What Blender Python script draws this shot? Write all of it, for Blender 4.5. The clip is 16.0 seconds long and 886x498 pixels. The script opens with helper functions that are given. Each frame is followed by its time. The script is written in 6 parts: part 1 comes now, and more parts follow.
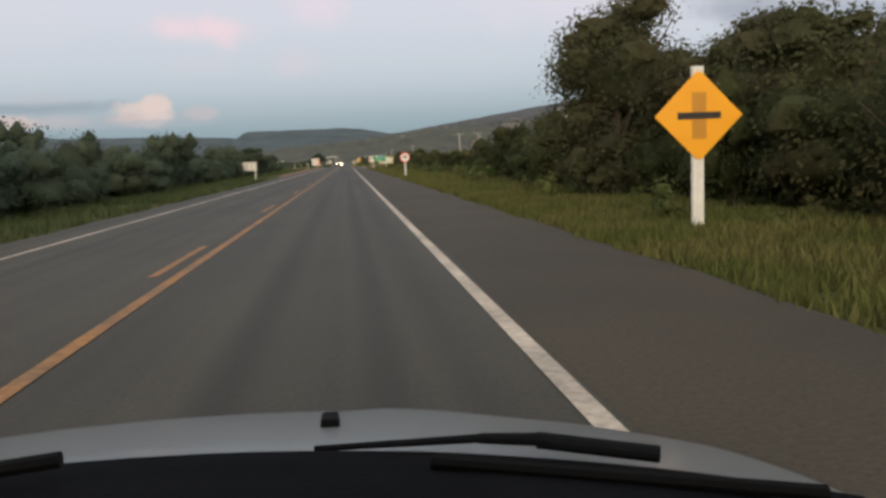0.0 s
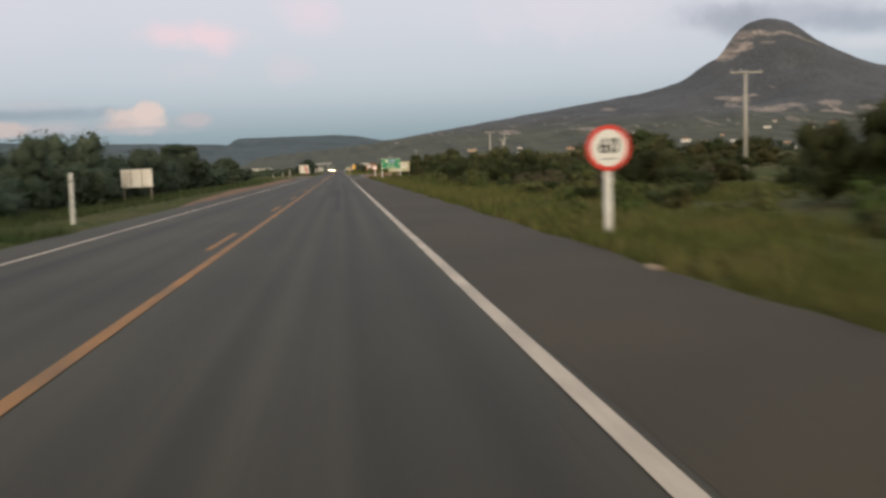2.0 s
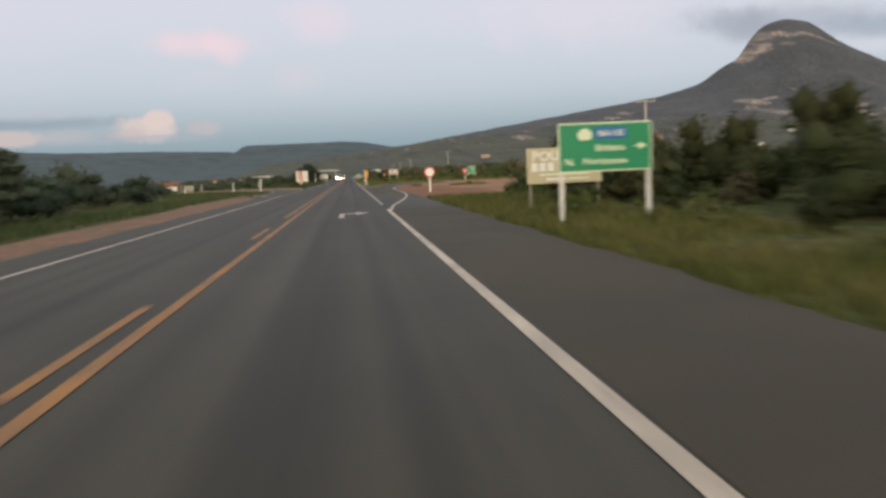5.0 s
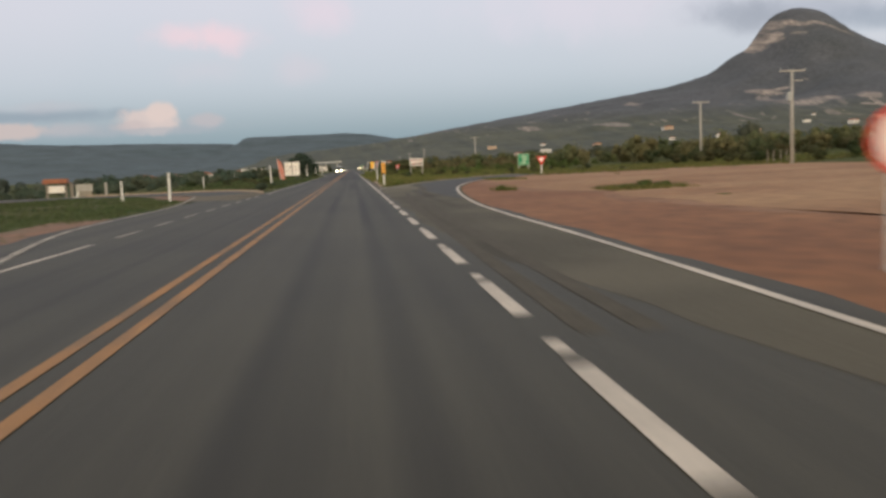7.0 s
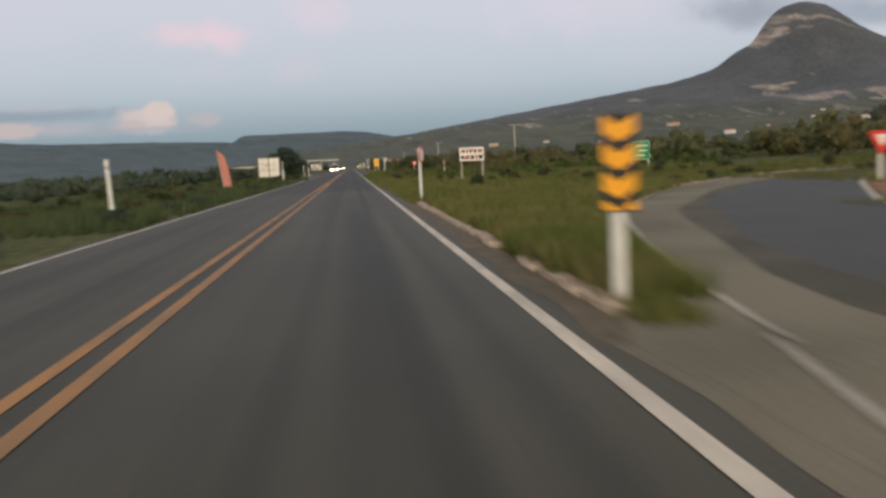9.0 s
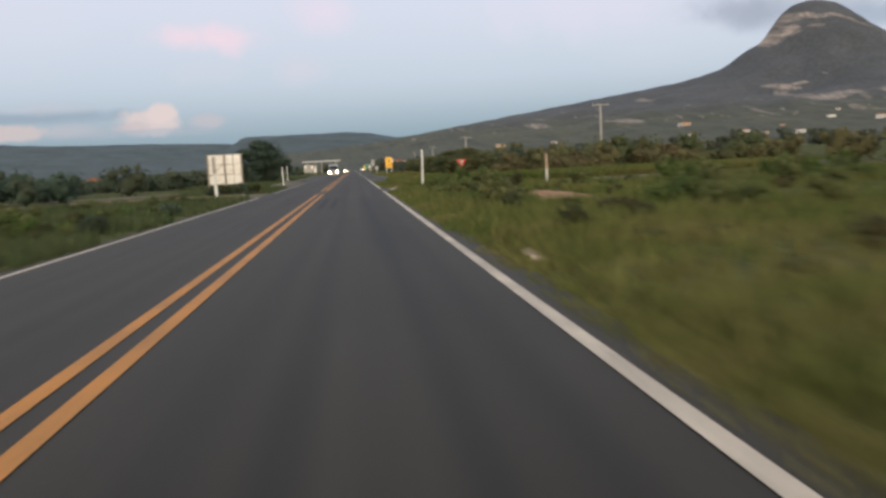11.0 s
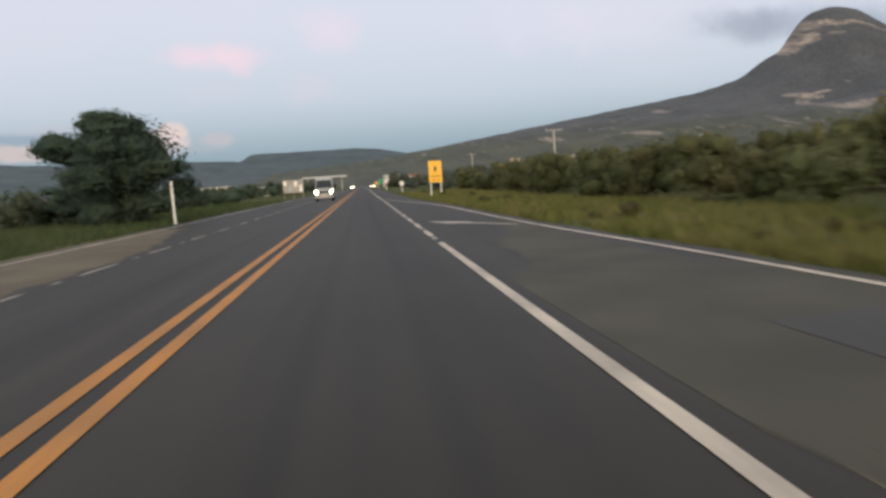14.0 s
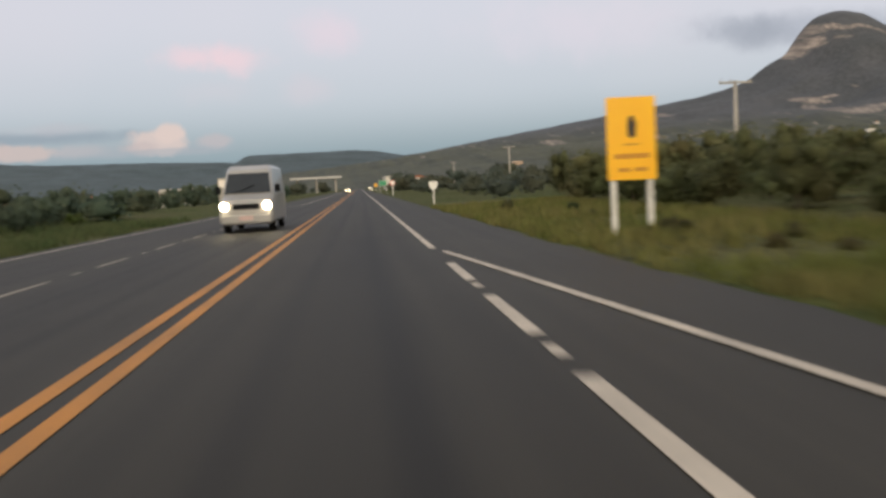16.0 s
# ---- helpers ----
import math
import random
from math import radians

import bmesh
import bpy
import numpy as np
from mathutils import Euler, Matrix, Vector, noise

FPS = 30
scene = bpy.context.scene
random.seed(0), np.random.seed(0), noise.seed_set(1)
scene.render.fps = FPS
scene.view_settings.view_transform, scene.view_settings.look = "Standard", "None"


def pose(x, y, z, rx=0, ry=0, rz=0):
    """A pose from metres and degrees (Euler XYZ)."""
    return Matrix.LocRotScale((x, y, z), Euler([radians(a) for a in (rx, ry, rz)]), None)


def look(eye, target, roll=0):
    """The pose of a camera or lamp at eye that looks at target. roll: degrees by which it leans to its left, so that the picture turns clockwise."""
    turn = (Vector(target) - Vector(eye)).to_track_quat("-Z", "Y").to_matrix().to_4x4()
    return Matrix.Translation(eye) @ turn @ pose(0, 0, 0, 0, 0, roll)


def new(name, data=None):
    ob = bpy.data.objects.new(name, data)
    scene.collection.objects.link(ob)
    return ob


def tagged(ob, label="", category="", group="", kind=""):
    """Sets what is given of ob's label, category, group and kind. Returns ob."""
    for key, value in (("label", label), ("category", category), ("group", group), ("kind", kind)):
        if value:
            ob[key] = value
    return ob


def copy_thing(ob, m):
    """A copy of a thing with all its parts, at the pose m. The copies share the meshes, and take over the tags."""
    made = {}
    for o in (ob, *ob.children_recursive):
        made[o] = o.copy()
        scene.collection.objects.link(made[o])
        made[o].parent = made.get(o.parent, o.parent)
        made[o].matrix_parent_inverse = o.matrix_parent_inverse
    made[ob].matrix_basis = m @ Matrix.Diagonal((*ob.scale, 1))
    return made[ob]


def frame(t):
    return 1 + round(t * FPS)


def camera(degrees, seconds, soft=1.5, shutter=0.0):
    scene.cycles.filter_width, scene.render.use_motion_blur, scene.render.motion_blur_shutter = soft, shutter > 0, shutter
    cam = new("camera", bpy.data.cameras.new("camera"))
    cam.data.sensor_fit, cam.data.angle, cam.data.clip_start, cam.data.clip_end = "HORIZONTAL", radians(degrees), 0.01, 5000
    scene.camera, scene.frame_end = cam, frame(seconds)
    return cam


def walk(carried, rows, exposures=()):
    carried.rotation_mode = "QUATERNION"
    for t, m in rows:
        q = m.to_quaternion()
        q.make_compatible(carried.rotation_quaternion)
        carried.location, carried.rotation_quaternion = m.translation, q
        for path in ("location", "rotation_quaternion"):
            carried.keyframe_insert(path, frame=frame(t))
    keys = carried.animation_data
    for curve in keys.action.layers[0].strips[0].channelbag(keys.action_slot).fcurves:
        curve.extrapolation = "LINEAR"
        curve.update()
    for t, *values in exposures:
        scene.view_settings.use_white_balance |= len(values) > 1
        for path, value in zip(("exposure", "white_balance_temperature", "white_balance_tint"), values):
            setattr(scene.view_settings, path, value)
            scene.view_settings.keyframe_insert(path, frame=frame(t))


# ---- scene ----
cam = camera(58.5, 16.0, soft=3.0, shutter=0.5)
PATH = [
    (0, (2.329, -0.000, 1.426), (4.607, 19.738, -0.855), -2.43),
    (0.0334, (2.329, 0.020, 1.426), (4.607, 19.758, -0.855), -2.43),
    (0.5, (2.310, 12.930, 1.426), (4.673, 32.678, -0.684), -2.03),
    (1, (2.272, 25.880, 1.426), (4.689, 45.608, -0.806), -2.04),
    (1.5, (2.188, 38.907, 1.426), (4.717, 58.615, -0.856), -1.91),
    (2, (2.218, 51.936, 1.426), (4.681, 71.672, -0.677), -2.30),
    (2.5, (2.192, 64.943, 1.426), (4.662, 84.686, -0.603), -2.00),
    (3, (2.183, 77.948, 1.426), (4.543, 97.703, -0.614), -2.21),
    (3.5, (2.158, 90.971, 1.426), (4.550, 110.755, -0.270), -1.92),
    (4, (2.158, 104.023, 1.426), (4.513, 123.805, -0.349), -1.93),
    (4.5, (2.170, 117.057, 1.426), (4.366, 136.856, -0.357), -2.44),
    (5, (2.103, 130.029, 1.426), (4.348, 149.808, -0.504), -2.62),
    (7.5, (2.116, 194.680, 1.426), (4.273, 214.450, -0.696), -2.64),
    (8, (2.135, 207.582, 1.426), (4.299, 227.352, -0.679), -2.63),
    (8.5, (2.081, 220.643, 1.426), (4.279, 240.406, -0.724), -2.88),
    (9, (1.973, 233.838, 1.426), (4.170, 253.598, -0.746), -2.87),
    (11.5, (1.871, 299.639, 1.426), (3.933, 319.423, -0.665), -3.01),
    (12, (1.944, 312.706, 1.426), (3.821, 332.522, -0.521), -2.87),
    (12.5, (1.906, 325.696, 1.426), (3.770, 345.507, -0.592), -3.21),
    (13, (1.929, 338.848, 1.426), (3.779, 358.664, -0.550), -3.45),
    (13.5, (1.887, 352.045, 1.426), (3.763, 371.879, -0.325), -3.58),
    (14, (1.900, 365.261, 1.426), (3.815, 385.094, -0.303), -3.59),
    (14.5, (1.908, 378.534, 1.426), (3.878, 398.368, -0.229), -3.51),
    (15, (1.908, 391.950, 1.426), (3.963, 411.773, -0.255), -3.72),
    (15.5, (1.955, 405.618, 1.426), (4.094, 425.425, -0.333), -2.89),
    (16, (2.072, 419.599, 1.426), (4.073, 439.430, -0.227), -3.10),
]
EXPOSURES = [(0, 0.03, 6450, 10), (0.5, 0.22, 6400, 10), (1, 0.2, 6500, 10), (1.5, 0.17, 6500, 10), (2, 0.0, 6500, 10), (3, 0.0, 6500, 10), (4, 0.1, 6500, 10), (5, 0.03, 6400, 10), (7.5, 0.0, 6450, 10), (9, -0.1, 6350, 10), (11.5, 0.12, 6150, 10), (12.5, 0.08, 6200, 10), (14.5, 0.1, 6250, 10), (15.2, 0.05, 6350, 10), (16, 0.0, 6500, 10)]
walk(cam, [(t, look(eye, target, roll)) for t, eye, target, roll in PATH], EXPOSURES)

# ---- sky and light: dusk, thin high cloud, afterglow behind the camera ----
world = bpy.data.worlds.new("dusk_sky")
scene.world = world
world.use_nodes = True
wn, wl = world.node_tree.nodes, world.node_tree.links
wn.clear()


def wnode(kind, **values):
    n = wn.new(kind)
    for key, value in values.items():
        n.inputs[key].default_value = value
    return n


def wmath(op, a, b=None, c=None):
    n = wn.new("ShaderNodeMath")
    n.operation = op
    for k, v in enumerate((a, b, c)):
        if v is None:
            continue
        if isinstance(v, (int, float)):
            n.inputs[k].default_value = v
        else:
            wl.new(v, n.inputs[k])
    return n.outputs[0]


def wmix(fac, a, b):
    n = wn.new("ShaderNodeMix")
    n.data_type = "RGBA"
    for k, v in ((0, fac), (6, a), (7, b)):
        if isinstance(v, (int, float, tuple)):
            n.inputs[k].default_value = v
        else:
            wl.new(v, n.inputs[k])
    return n.outputs[2]


w_out = wn.new("ShaderNodeOutputWorld")
w_bg = wn.new("ShaderNodeBackground")
sky = wn.new("ShaderNodeTexSky")
sky.sky_type = "NISHITA"
sky.sun_disc = False
sky.sun_elevation = radians(7)
sky.sun_rotation = radians(187)
sky.air_density, sky.dust_density = 1.3, 2.0
w_tc = wn.new("ShaderNodeTexCoord")
w_sep = wn.new("ShaderNodeSeparateXYZ")
wl.new(w_tc.outputs["Generated"], w_sep.inputs[0])
dx, dy, dz = w_sep.outputs
# direction as seen on a plane ahead: across and up, both over the way ahead
ahead = wmath("MAXIMUM", wmath("ABSOLUTE", dy), 0.05)
across, up = wmath("DIVIDE", dx, ahead), wmath("DIVIDE", dz, ahead)
w_noise = wn.new("ShaderNodeTexNoise")
w_noise.inputs["Scale"].default_value = 24.0
w_noise.inputs["Detail"].default_value = 6.0
w_noise.inputs["Roughness"].default_value = 0.6
wl.new(w_tc.outputs["Generated"], w_noise.inputs["Vector"])
w_soft = wn.new("ShaderNodeTexNoise")
w_soft.inputs["Scale"].default_value = 2.2
w_soft.inputs["Detail"].default_value = 3.0
wl.new(w_tc.outputs["Generated"], w_soft.inputs["Vector"])
ragged = wmath("SUBTRACT", w_noise.outputs["Fac"], 0.5)


def cloud(cx, cz, rx, rz, rag, edge):
    """0 to 1: a cloud centred on a direction, with ragged edges."""
    ex = wmath("DIVIDE", wmath("SUBTRACT", across, cx), rx)
    ez = wmath("DIVIDE", wmath("SUBTRACT", up, cz), rz)
    r = wmath("SQRT", wmath("ADD", wmath("MULTIPLY", ex, ex), wmath("MULTIPLY", ez, ez)))
    r = wmath("ADD", r, wmath("MULTIPLY", ragged, rag))
    n = wn.new("ShaderNodeMapRange")
    n.interpolation_type = "SMOOTHSTEP"
    n.inputs["From Min"].default_value = 1 + edge
    n.inputs["From Max"].default_value = 1 - edge
    wl.new(r, n.inputs["Value"])
    front = wmath("GREATER_THAN", dy, 0.0)
    return wmath("MULTIPLY", n.outputs[0], front)


sky_blue = wn.new("ShaderNodeVectorMath")
sky_blue.operation = "SCALE"
sky_blue.inputs["Scale"].default_value = 0.10
wl.new(sky.outputs[0], sky_blue.inputs[0])
height = wn.new("ShaderNodeMapRange")
height.interpolation_type = "SMOOTHSTEP"
height.inputs["From Min"].default_value, height.inputs["From Max"].default_value = 0.02, 0.22
wl.new(dz, height.inputs["Value"])
low = wn.new("ShaderNodeMapRange")
low.interpolation_type = "SMOOTHSTEP"
low.inputs["From Min"].default_value, low.inputs["From Max"].default_value = 0.03, 0.12
wl.new(dz, low.inputs["Value"])
veil = wmix(low.outputs[0], (0.285, 0.40, 0.47, 1), (0.49, 0.585, 0.67, 1))
veil = wmix(height.outputs[0], veil, (0.725, 0.735, 0.825, 1))
patchy = wn.new("ShaderNodeMapRange")
patchy.inputs["From Min"].default_value, patchy.inputs["From Max"].default_value = 0.42, 0.68
wl.new(w_soft.outputs["Fac"], patchy.inputs["Value"])
veil = wmix(wmath("MULTIPLY", patchy.outputs[0], wmath("MULTIPLY", height.outputs[0], 0.55)), veil, (0.78, 0.74, 0.82, 1))
# the afterglow on the other side of the sky
behind = wn.new("ShaderNodeMapRange")
behind.interpolation_type = "SMOOTHSTEP"
behind.inputs["From Min"].default_value, behind.inputs["From Max"].default_value = 0.25, -0.75
wl.new(dy, behind.inputs["Value"])
veil = wmix(behind.outputs[0], veil, (1.05, 0.96, 0.74, 1))
tint = wmix(0.86, sky_blue.outputs[0], veil)
CLOUDS = (
    (-0.40, 0.079, 0.13, 0.007, 1.6, 0.7, 0.75, (0.30, 0.36, 0.42, 1)),
    (-0.31, 0.060, 0.15, 0.007, 1.8, 0.8, 0.45, (0.44, 0.46, 0.50, 1)),
    (-0.238, 0.069, 0.033, 0.0150, 2.0, 0.28, 0.92, (0.70, 0.585, 0.545, 1)),
    (-0.226, 0.079, 0.020, 0.0110, 2.0, 0.28, 0.92, (0.74, 0.61, 0.56, 1)),
    (-0.262, 0.062, 0.018, 0.0075, 2.0, 0.4, 0.7, (0.58, 0.50, 0.49, 1)),
    (-0.23, 0.056, 0.07, 0.004, 1.8, 0.5, 0.6, (0.40, 0.44, 0.48, 1)),
    (-0.36, 0.089, 0.045, 0.006, 2.0, 0.8, 0.6, (0.52, 0.53, 0.57, 1)),
    (-0.171, 0.067, 0.021, 0.0075, 2.2, 0.5, 0.7, (0.55, 0.50, 0.51, 1)),
    (-0.400, 0.062, 0.034, 0.0095, 2.0, 0.35, 0.85, (0.62, 0.52, 0.49, 1)),
    (-0.445, 0.067, 0.030, 0.0095, 2.0, 0.4, 0.75, (0.60, 0.51, 0.49, 1)),
    (-0.335, 0.062, 0.022, 0.006, 2.2, 0.8, 0.5, (0.54, 0.50, 0.51, 1)),
    (-0.188, 0.168, 0.034, 0.013, 2.4, 0.9, 0.7, (0.88, 0.67, 0.71, 1)),
    (-0.145, 0.163, 0.034, 0.013, 2.4, 0.9, 0.7, (0.88, 0.67, 0.71, 1)),
    (-0.028, 0.192, 0.032, 0.020, 2.4, 1.0, 0.5, (0.84, 0.68, 0.75, 1)),
    (-0.054, 0.123, 0.026, 0.013, 2.4, 1.0, 0.4, (0.70, 0.63, 0.68, 1)),
    (-0.17, 0.125, 0.03, 0.012, 2.4, 1.0, 0.25, (0.70, 0.63, 0.68, 1)),
    (0.28, 0.19, 0.10, 0.030, 2.4, 1.0, 0.4, (0.78, 0.70, 0.78, 1)),
    (0.60, 0.180, 0.13, 0.018, 1.8, 0.7, 0.65, (0.40, 0.43, 0.50, 1)),
    (0.525, 0.172, 0.040, 0.018, 1.8, 0.8, 0.7, (0.36, 0.39, 0.45, 1)),
    (0.72, 0.168, 0.08, 0.014, 1.6, 0.7, 0.7, (0.36, 0.41, 0.48, 1)),
    (0.73, 0.142, 0.07, 0.008, 1.6, 0.8, 0.5, (0.70, 0.70, 0.74, 1)),
)
for cx, cz, rx, rz, rag, edge, most, colour in CLOUDS:
    tint = wmix(wmath("MULTIPLY", cloud(cx, cz, rx, rz, rag, edge), most), tint, colour)
wl.new(tint, w_bg.inputs["Color"])
w_bg.inputs["Strength"].default_value = 1.0
wl.new(w_bg.outputs[0], w_out.inputs[0])

sun = new("sun", bpy.data.lights.new("sun", "SUN"))
sun.data.energy, sun.data.angle, sun.data.color = 1.5, radians(35), (1.0, 0.86, 0.70)
sun.matrix_world = look((0, 0, 0), (0.12, 0.99, -0.2))

# ---- materials ----
MATS = {}


def material(name, colour, rough=0.8, metal=0.0, other=None, scale=3.0, mix=0.5, grain=0.12, grain_scale=60.0, bump=0.15, bump_dist=0.02, island=0.0, obj=0.0, emit=None, coat=0.0, streak=0.0, spec=0.5, thin=0.0, stains=()):
    """Two tones over a large noise, a fine grain, a fine relief, and variation by island and by object."""
    m = bpy.data.materials.new(name)
    m.use_nodes = True
    n, l = m.node_tree.nodes, m.node_tree.links
    b = n["Principled BSDF"]
    tc = n.new("ShaderNodeTexCoord")

    def tex(size, detail=5.0):
        t = n.new("ShaderNodeTexNoise")
        t.inputs["Scale"].default_value, t.inputs["Detail"].default_value = size, detail
        l.new(tc.outputs["Object"], t.inputs["Vector"])
        return t.outputs["Fac"]

    def blend(kind, fac, a, c):
        x = n.new("ShaderNodeMix")
        x.data_type, x.blend_type = "RGBA", kind
        for k, v in ((0, fac), (6, a), (7, c)):
            if isinstance(v, (int, float, tuple)):
                x.inputs[k].default_value = v
            else:
                l.new(v, x.inputs[k])
        return x.outputs[2]

    def span(v, lo, hi, a=0.0, c=1.0):
        r = n.new("ShaderNodeMapRange")
        for k, w in zip(("From Min", "From Max", "To Min", "To Max"), (lo, hi, a, c)):
            r.inputs[k].default_value = w
        l.new(v, r.inputs["Value"])
        return r.outputs[0]

    big = span(tex(scale), 0.38, 0.62, 0.0, mix)
    col = blend("MIX", big, (*colour, 1), (*(other or tuple(0.75 * c for c in colour)), 1))
    fine = span(tex(grain_scale, 3.0), 0.3, 0.7, 1 - grain, 1 + grain)
    grey = n.new("ShaderNodeCombineColor")
    for k in range(3):
        l.new(fine, grey.inputs[k])
    col = blend("MULTIPLY", 1.0, col, grey.outputs[0])
    if streak:
        mp = n.new("ShaderNodeMapping")
        mp.inputs["Scale"].default_value = (1.5, 0.022, 1.0)
        l.new(tc.outputs["Object"], mp.inputs["Vector"])
        t = n.new("ShaderNodeTexNoise")
        t.inputs["Scale"].default_value, t.inputs["Detail"].default_value = 1.0, 3.0
        l.new(mp.outputs[0], t.inputs["Vector"])
        v = span(t.outputs["Fac"], 0.34, 0.66, 1 - streak, 1 + 0.6 * streak)
        # wheel tracks, darker where tyres run
        sx = n.new("ShaderNodeSeparateXYZ")
        l.new(tc.outputs["Object"], sx.inputs[0])
        mp2 = n.new("ShaderNodeMapping")
        mp2.inputs["Scale"].default_value = (0.2, 0.018, 1.0)
        l.new(tc.outputs["Object"], mp2.inputs["Vector"])
        t2 = n.new("ShaderNodeTexNoise")
        t2.inputs["Scale"].default_value, t2.inputs["Detail"].default_value = 1.0, 2.0
        l.new(mp2.outputs[0], t2.inputs["Vector"])
        wob = span(t2.outputs["Fac"], 0.2, 0.8, -0.22, 0.22)
        for centre, depth in ((1.36, 0.30), (2.40, 0.36), (3.02, 0.16), (-1.5, 0.22), (-2.75, 0.25)):
            a = n.new("ShaderNodeMath")
            a.operation = "ADD"
            l.new(sx.outputs[0], a.inputs[0])
            l.new(wob, a.inputs[1])
            d = n.new("ShaderNodeMath")
            d.operation = "SUBTRACT"
            l.new(a.outputs[0], d.inputs[0])
            d.inputs[1].default_value = centre
            e = n.new("ShaderNodeMath")
            e.operation = "ABSOLUTE"
            l.new(d.outputs[0], e.inputs[0])
            w = n.new("ShaderNodeMapRange")
            w.interpolation_type = "SMOOTHSTEP"
            for key, val in zip(("From Min", "From Max", "To Min", "To Max"), (0.02, 0.26, 1 - depth, 1.0)):
                w.inputs[key].default_value = val
            l.new(e.outputs[0], w.inputs["Value"])
            h = n.new("ShaderNodeMath")
            h.operation = "MULTIPLY"
            l.new(v, h.inputs[0])
            l.new(w.outputs[0], h.inputs[1])
            v = h.outputs[0]
        # rubber and oil stains: middle, half width, start, end, depth
        def calc(op, a, c):
            x = n.new("ShaderNodeMath")
            x.operation = op
            for k, w in enumerate((a, c)):
                if isinstance(w, (int, float)):
                    x.inputs[k].default_value = w
                else:
                    l.new(w, x.inputs[k])
            return x.outputs[0]

        def ramp(value, lo, hi):
            x = n.new("ShaderNodeMapRange")
            x.interpolation_type = "SMOOTHSTEP"
            x.inputs["From Min"].default_value, x.inputs["From Max"].default_value = lo, hi
            l.new(value, x.inputs["Value"])
            return x.outputs[0]

        uneven = calc("MULTIPLY", calc("SUBTRACT", t.outputs["Fac"], 0.5), 0.5)
        for centre, half, y0, y1, depth in stains:
            off = calc("ABSOLUTE", calc("ADD", calc("SUBTRACT", sx.outputs[0], centre), calc("MULTIPLY", uneven, half)), 0)
            over = calc("MULTIPLY", ramp(off, half, half * 0.25), calc("MULTIPLY", ramp(sx.outputs[1], y0, y0 + 0.2 * (y1 - y0)), ramp(sx.outputs[1], y1, y1 - 0.2 * (y1 - y0))))
            v = calc("MULTIPLY", v, calc("SUBTRACT", 1.0, calc("MULTIPLY", over, depth)))
        g = n.new("ShaderNodeCombineColor")
        for k in range(3):
            l.new(v, g.inputs[k])
        col = blend("MULTIPLY", 1.0, col, g.outputs[0])
    for amount, source in ((island, "ShaderNodeNewGeometry"), (obj, "ShaderNodeObjectInfo")):
        if amount:
            s = n.new(source)
            v = span(s.outputs["Random Per Island" if source.endswith("Geometry") else "Random"], 0, 1, 1 - amount, 1 + amount)
            g = n.new("ShaderNodeCombineColor")
            for k in range(3):
                l.new(v, g.inputs[k])
            col = blend("MULTIPLY", 1.0, col, g.outputs[0])
    l.new(col, b.inputs["Base Color"])
    b.inputs["Roughness"].default_value, b.inputs["Metallic"].default_value = rough, metal
    b.inputs["Coat Weight"].default_value, b.inputs["Specular IOR Level"].default_value = coat, spec
    if bump:
        bp = n.new("ShaderNodeBump")
        bp.inputs["Strength"].default_value, bp.inputs["Distance"].default_value = bump, bump_dist
        l.new(tex(grain_scale * 1.3, 4.0), bp.inputs["Height"])
        l.new(bp.outputs[0], b.inputs["Normal"])
    if thin:
        # thin leaves let part of the light through
        tr, mx = n.new("ShaderNodeBsdfTranslucent"), n.new("ShaderNodeMixShader")
        l.new(col, tr.inputs["Color"])
        mx.inputs[0].default_value = thin
        l.new(b.outputs[0], mx.inputs[1])
        l.new(tr.outputs[0], mx.inputs[2])
        l.new(mx.outputs[0], n["Material Output"].inputs["Surface"])
    if emit:
        b.inputs["Emission Color"].default_value, b.inputs["Emission Strength"].default_value = (*emit[:3], 1), emit[3]
    MATS[name] = m
    return m


material("asphalt", (0.061, 0.0555, 0.039), 0.68, other=(0.050, 0.0455, 0.033), scale=0.25, mix=0.85, grain=0.25, grain_scale=25, bump=0.3, streak=0.26, spec=0.28, stains=((1.90, 0.50, 92.5, 111, 0.55), (2.03, 0.17, 78, 96, 0.50), (0.85, 0.95, 92.6, 95.2, 0.30), (1.75, 0.4, 106, 146, 0.25), (1.15, 0.22, 116, 131, 0.40), (1.34, 0.20, 206, 224, 0.35), (2.40, 0.18, 200, 222, 0.40), (-1.0, 0.9, 42.2, 44.6, 0.35), (2.1, 0.5, 236, 262, 0.30)))
material("dark_asphalt", (0.0310, 0.0270, 0.0195), 0.68, other=(0.0405, 0.0355, 0.0262), scale=0.25, grain=0.22, grain_scale=25, bump=0.3, streak=0.26, spec=0.28, stains=((0.54, 0.20, 315, 328, 0.75), (0.99, 0.19, 315, 327.5, 0.75), (2.4, 0.5, 296, 330, 0.35), (2.1, 0.8, 396, 450, 0.3)))
material("dusty_asphalt", (0.158, 0.132, 0.092), 0.9, other=(0.112, 0.095, 0.066), scale=0.35, mix=1.0, grain=0.22, grain_scale=18, bump=0.4, spec=0.2)
material("half_dusty_asphalt", (0.098, 0.085, 0.062), 0.88, other=(0.070, 0.063, 0.047), scale=0.5, mix=1.0, grain=0.22, grain_scale=18, bump=0.4, spec=0.2)
material("new_asphalt", (0.039, 0.0375, 0.0345), 0.8, other=(0.051, 0.048, 0.043), scale=0.4, mix=0.8, grain=0.22, grain_scale=25, bump=0.4)
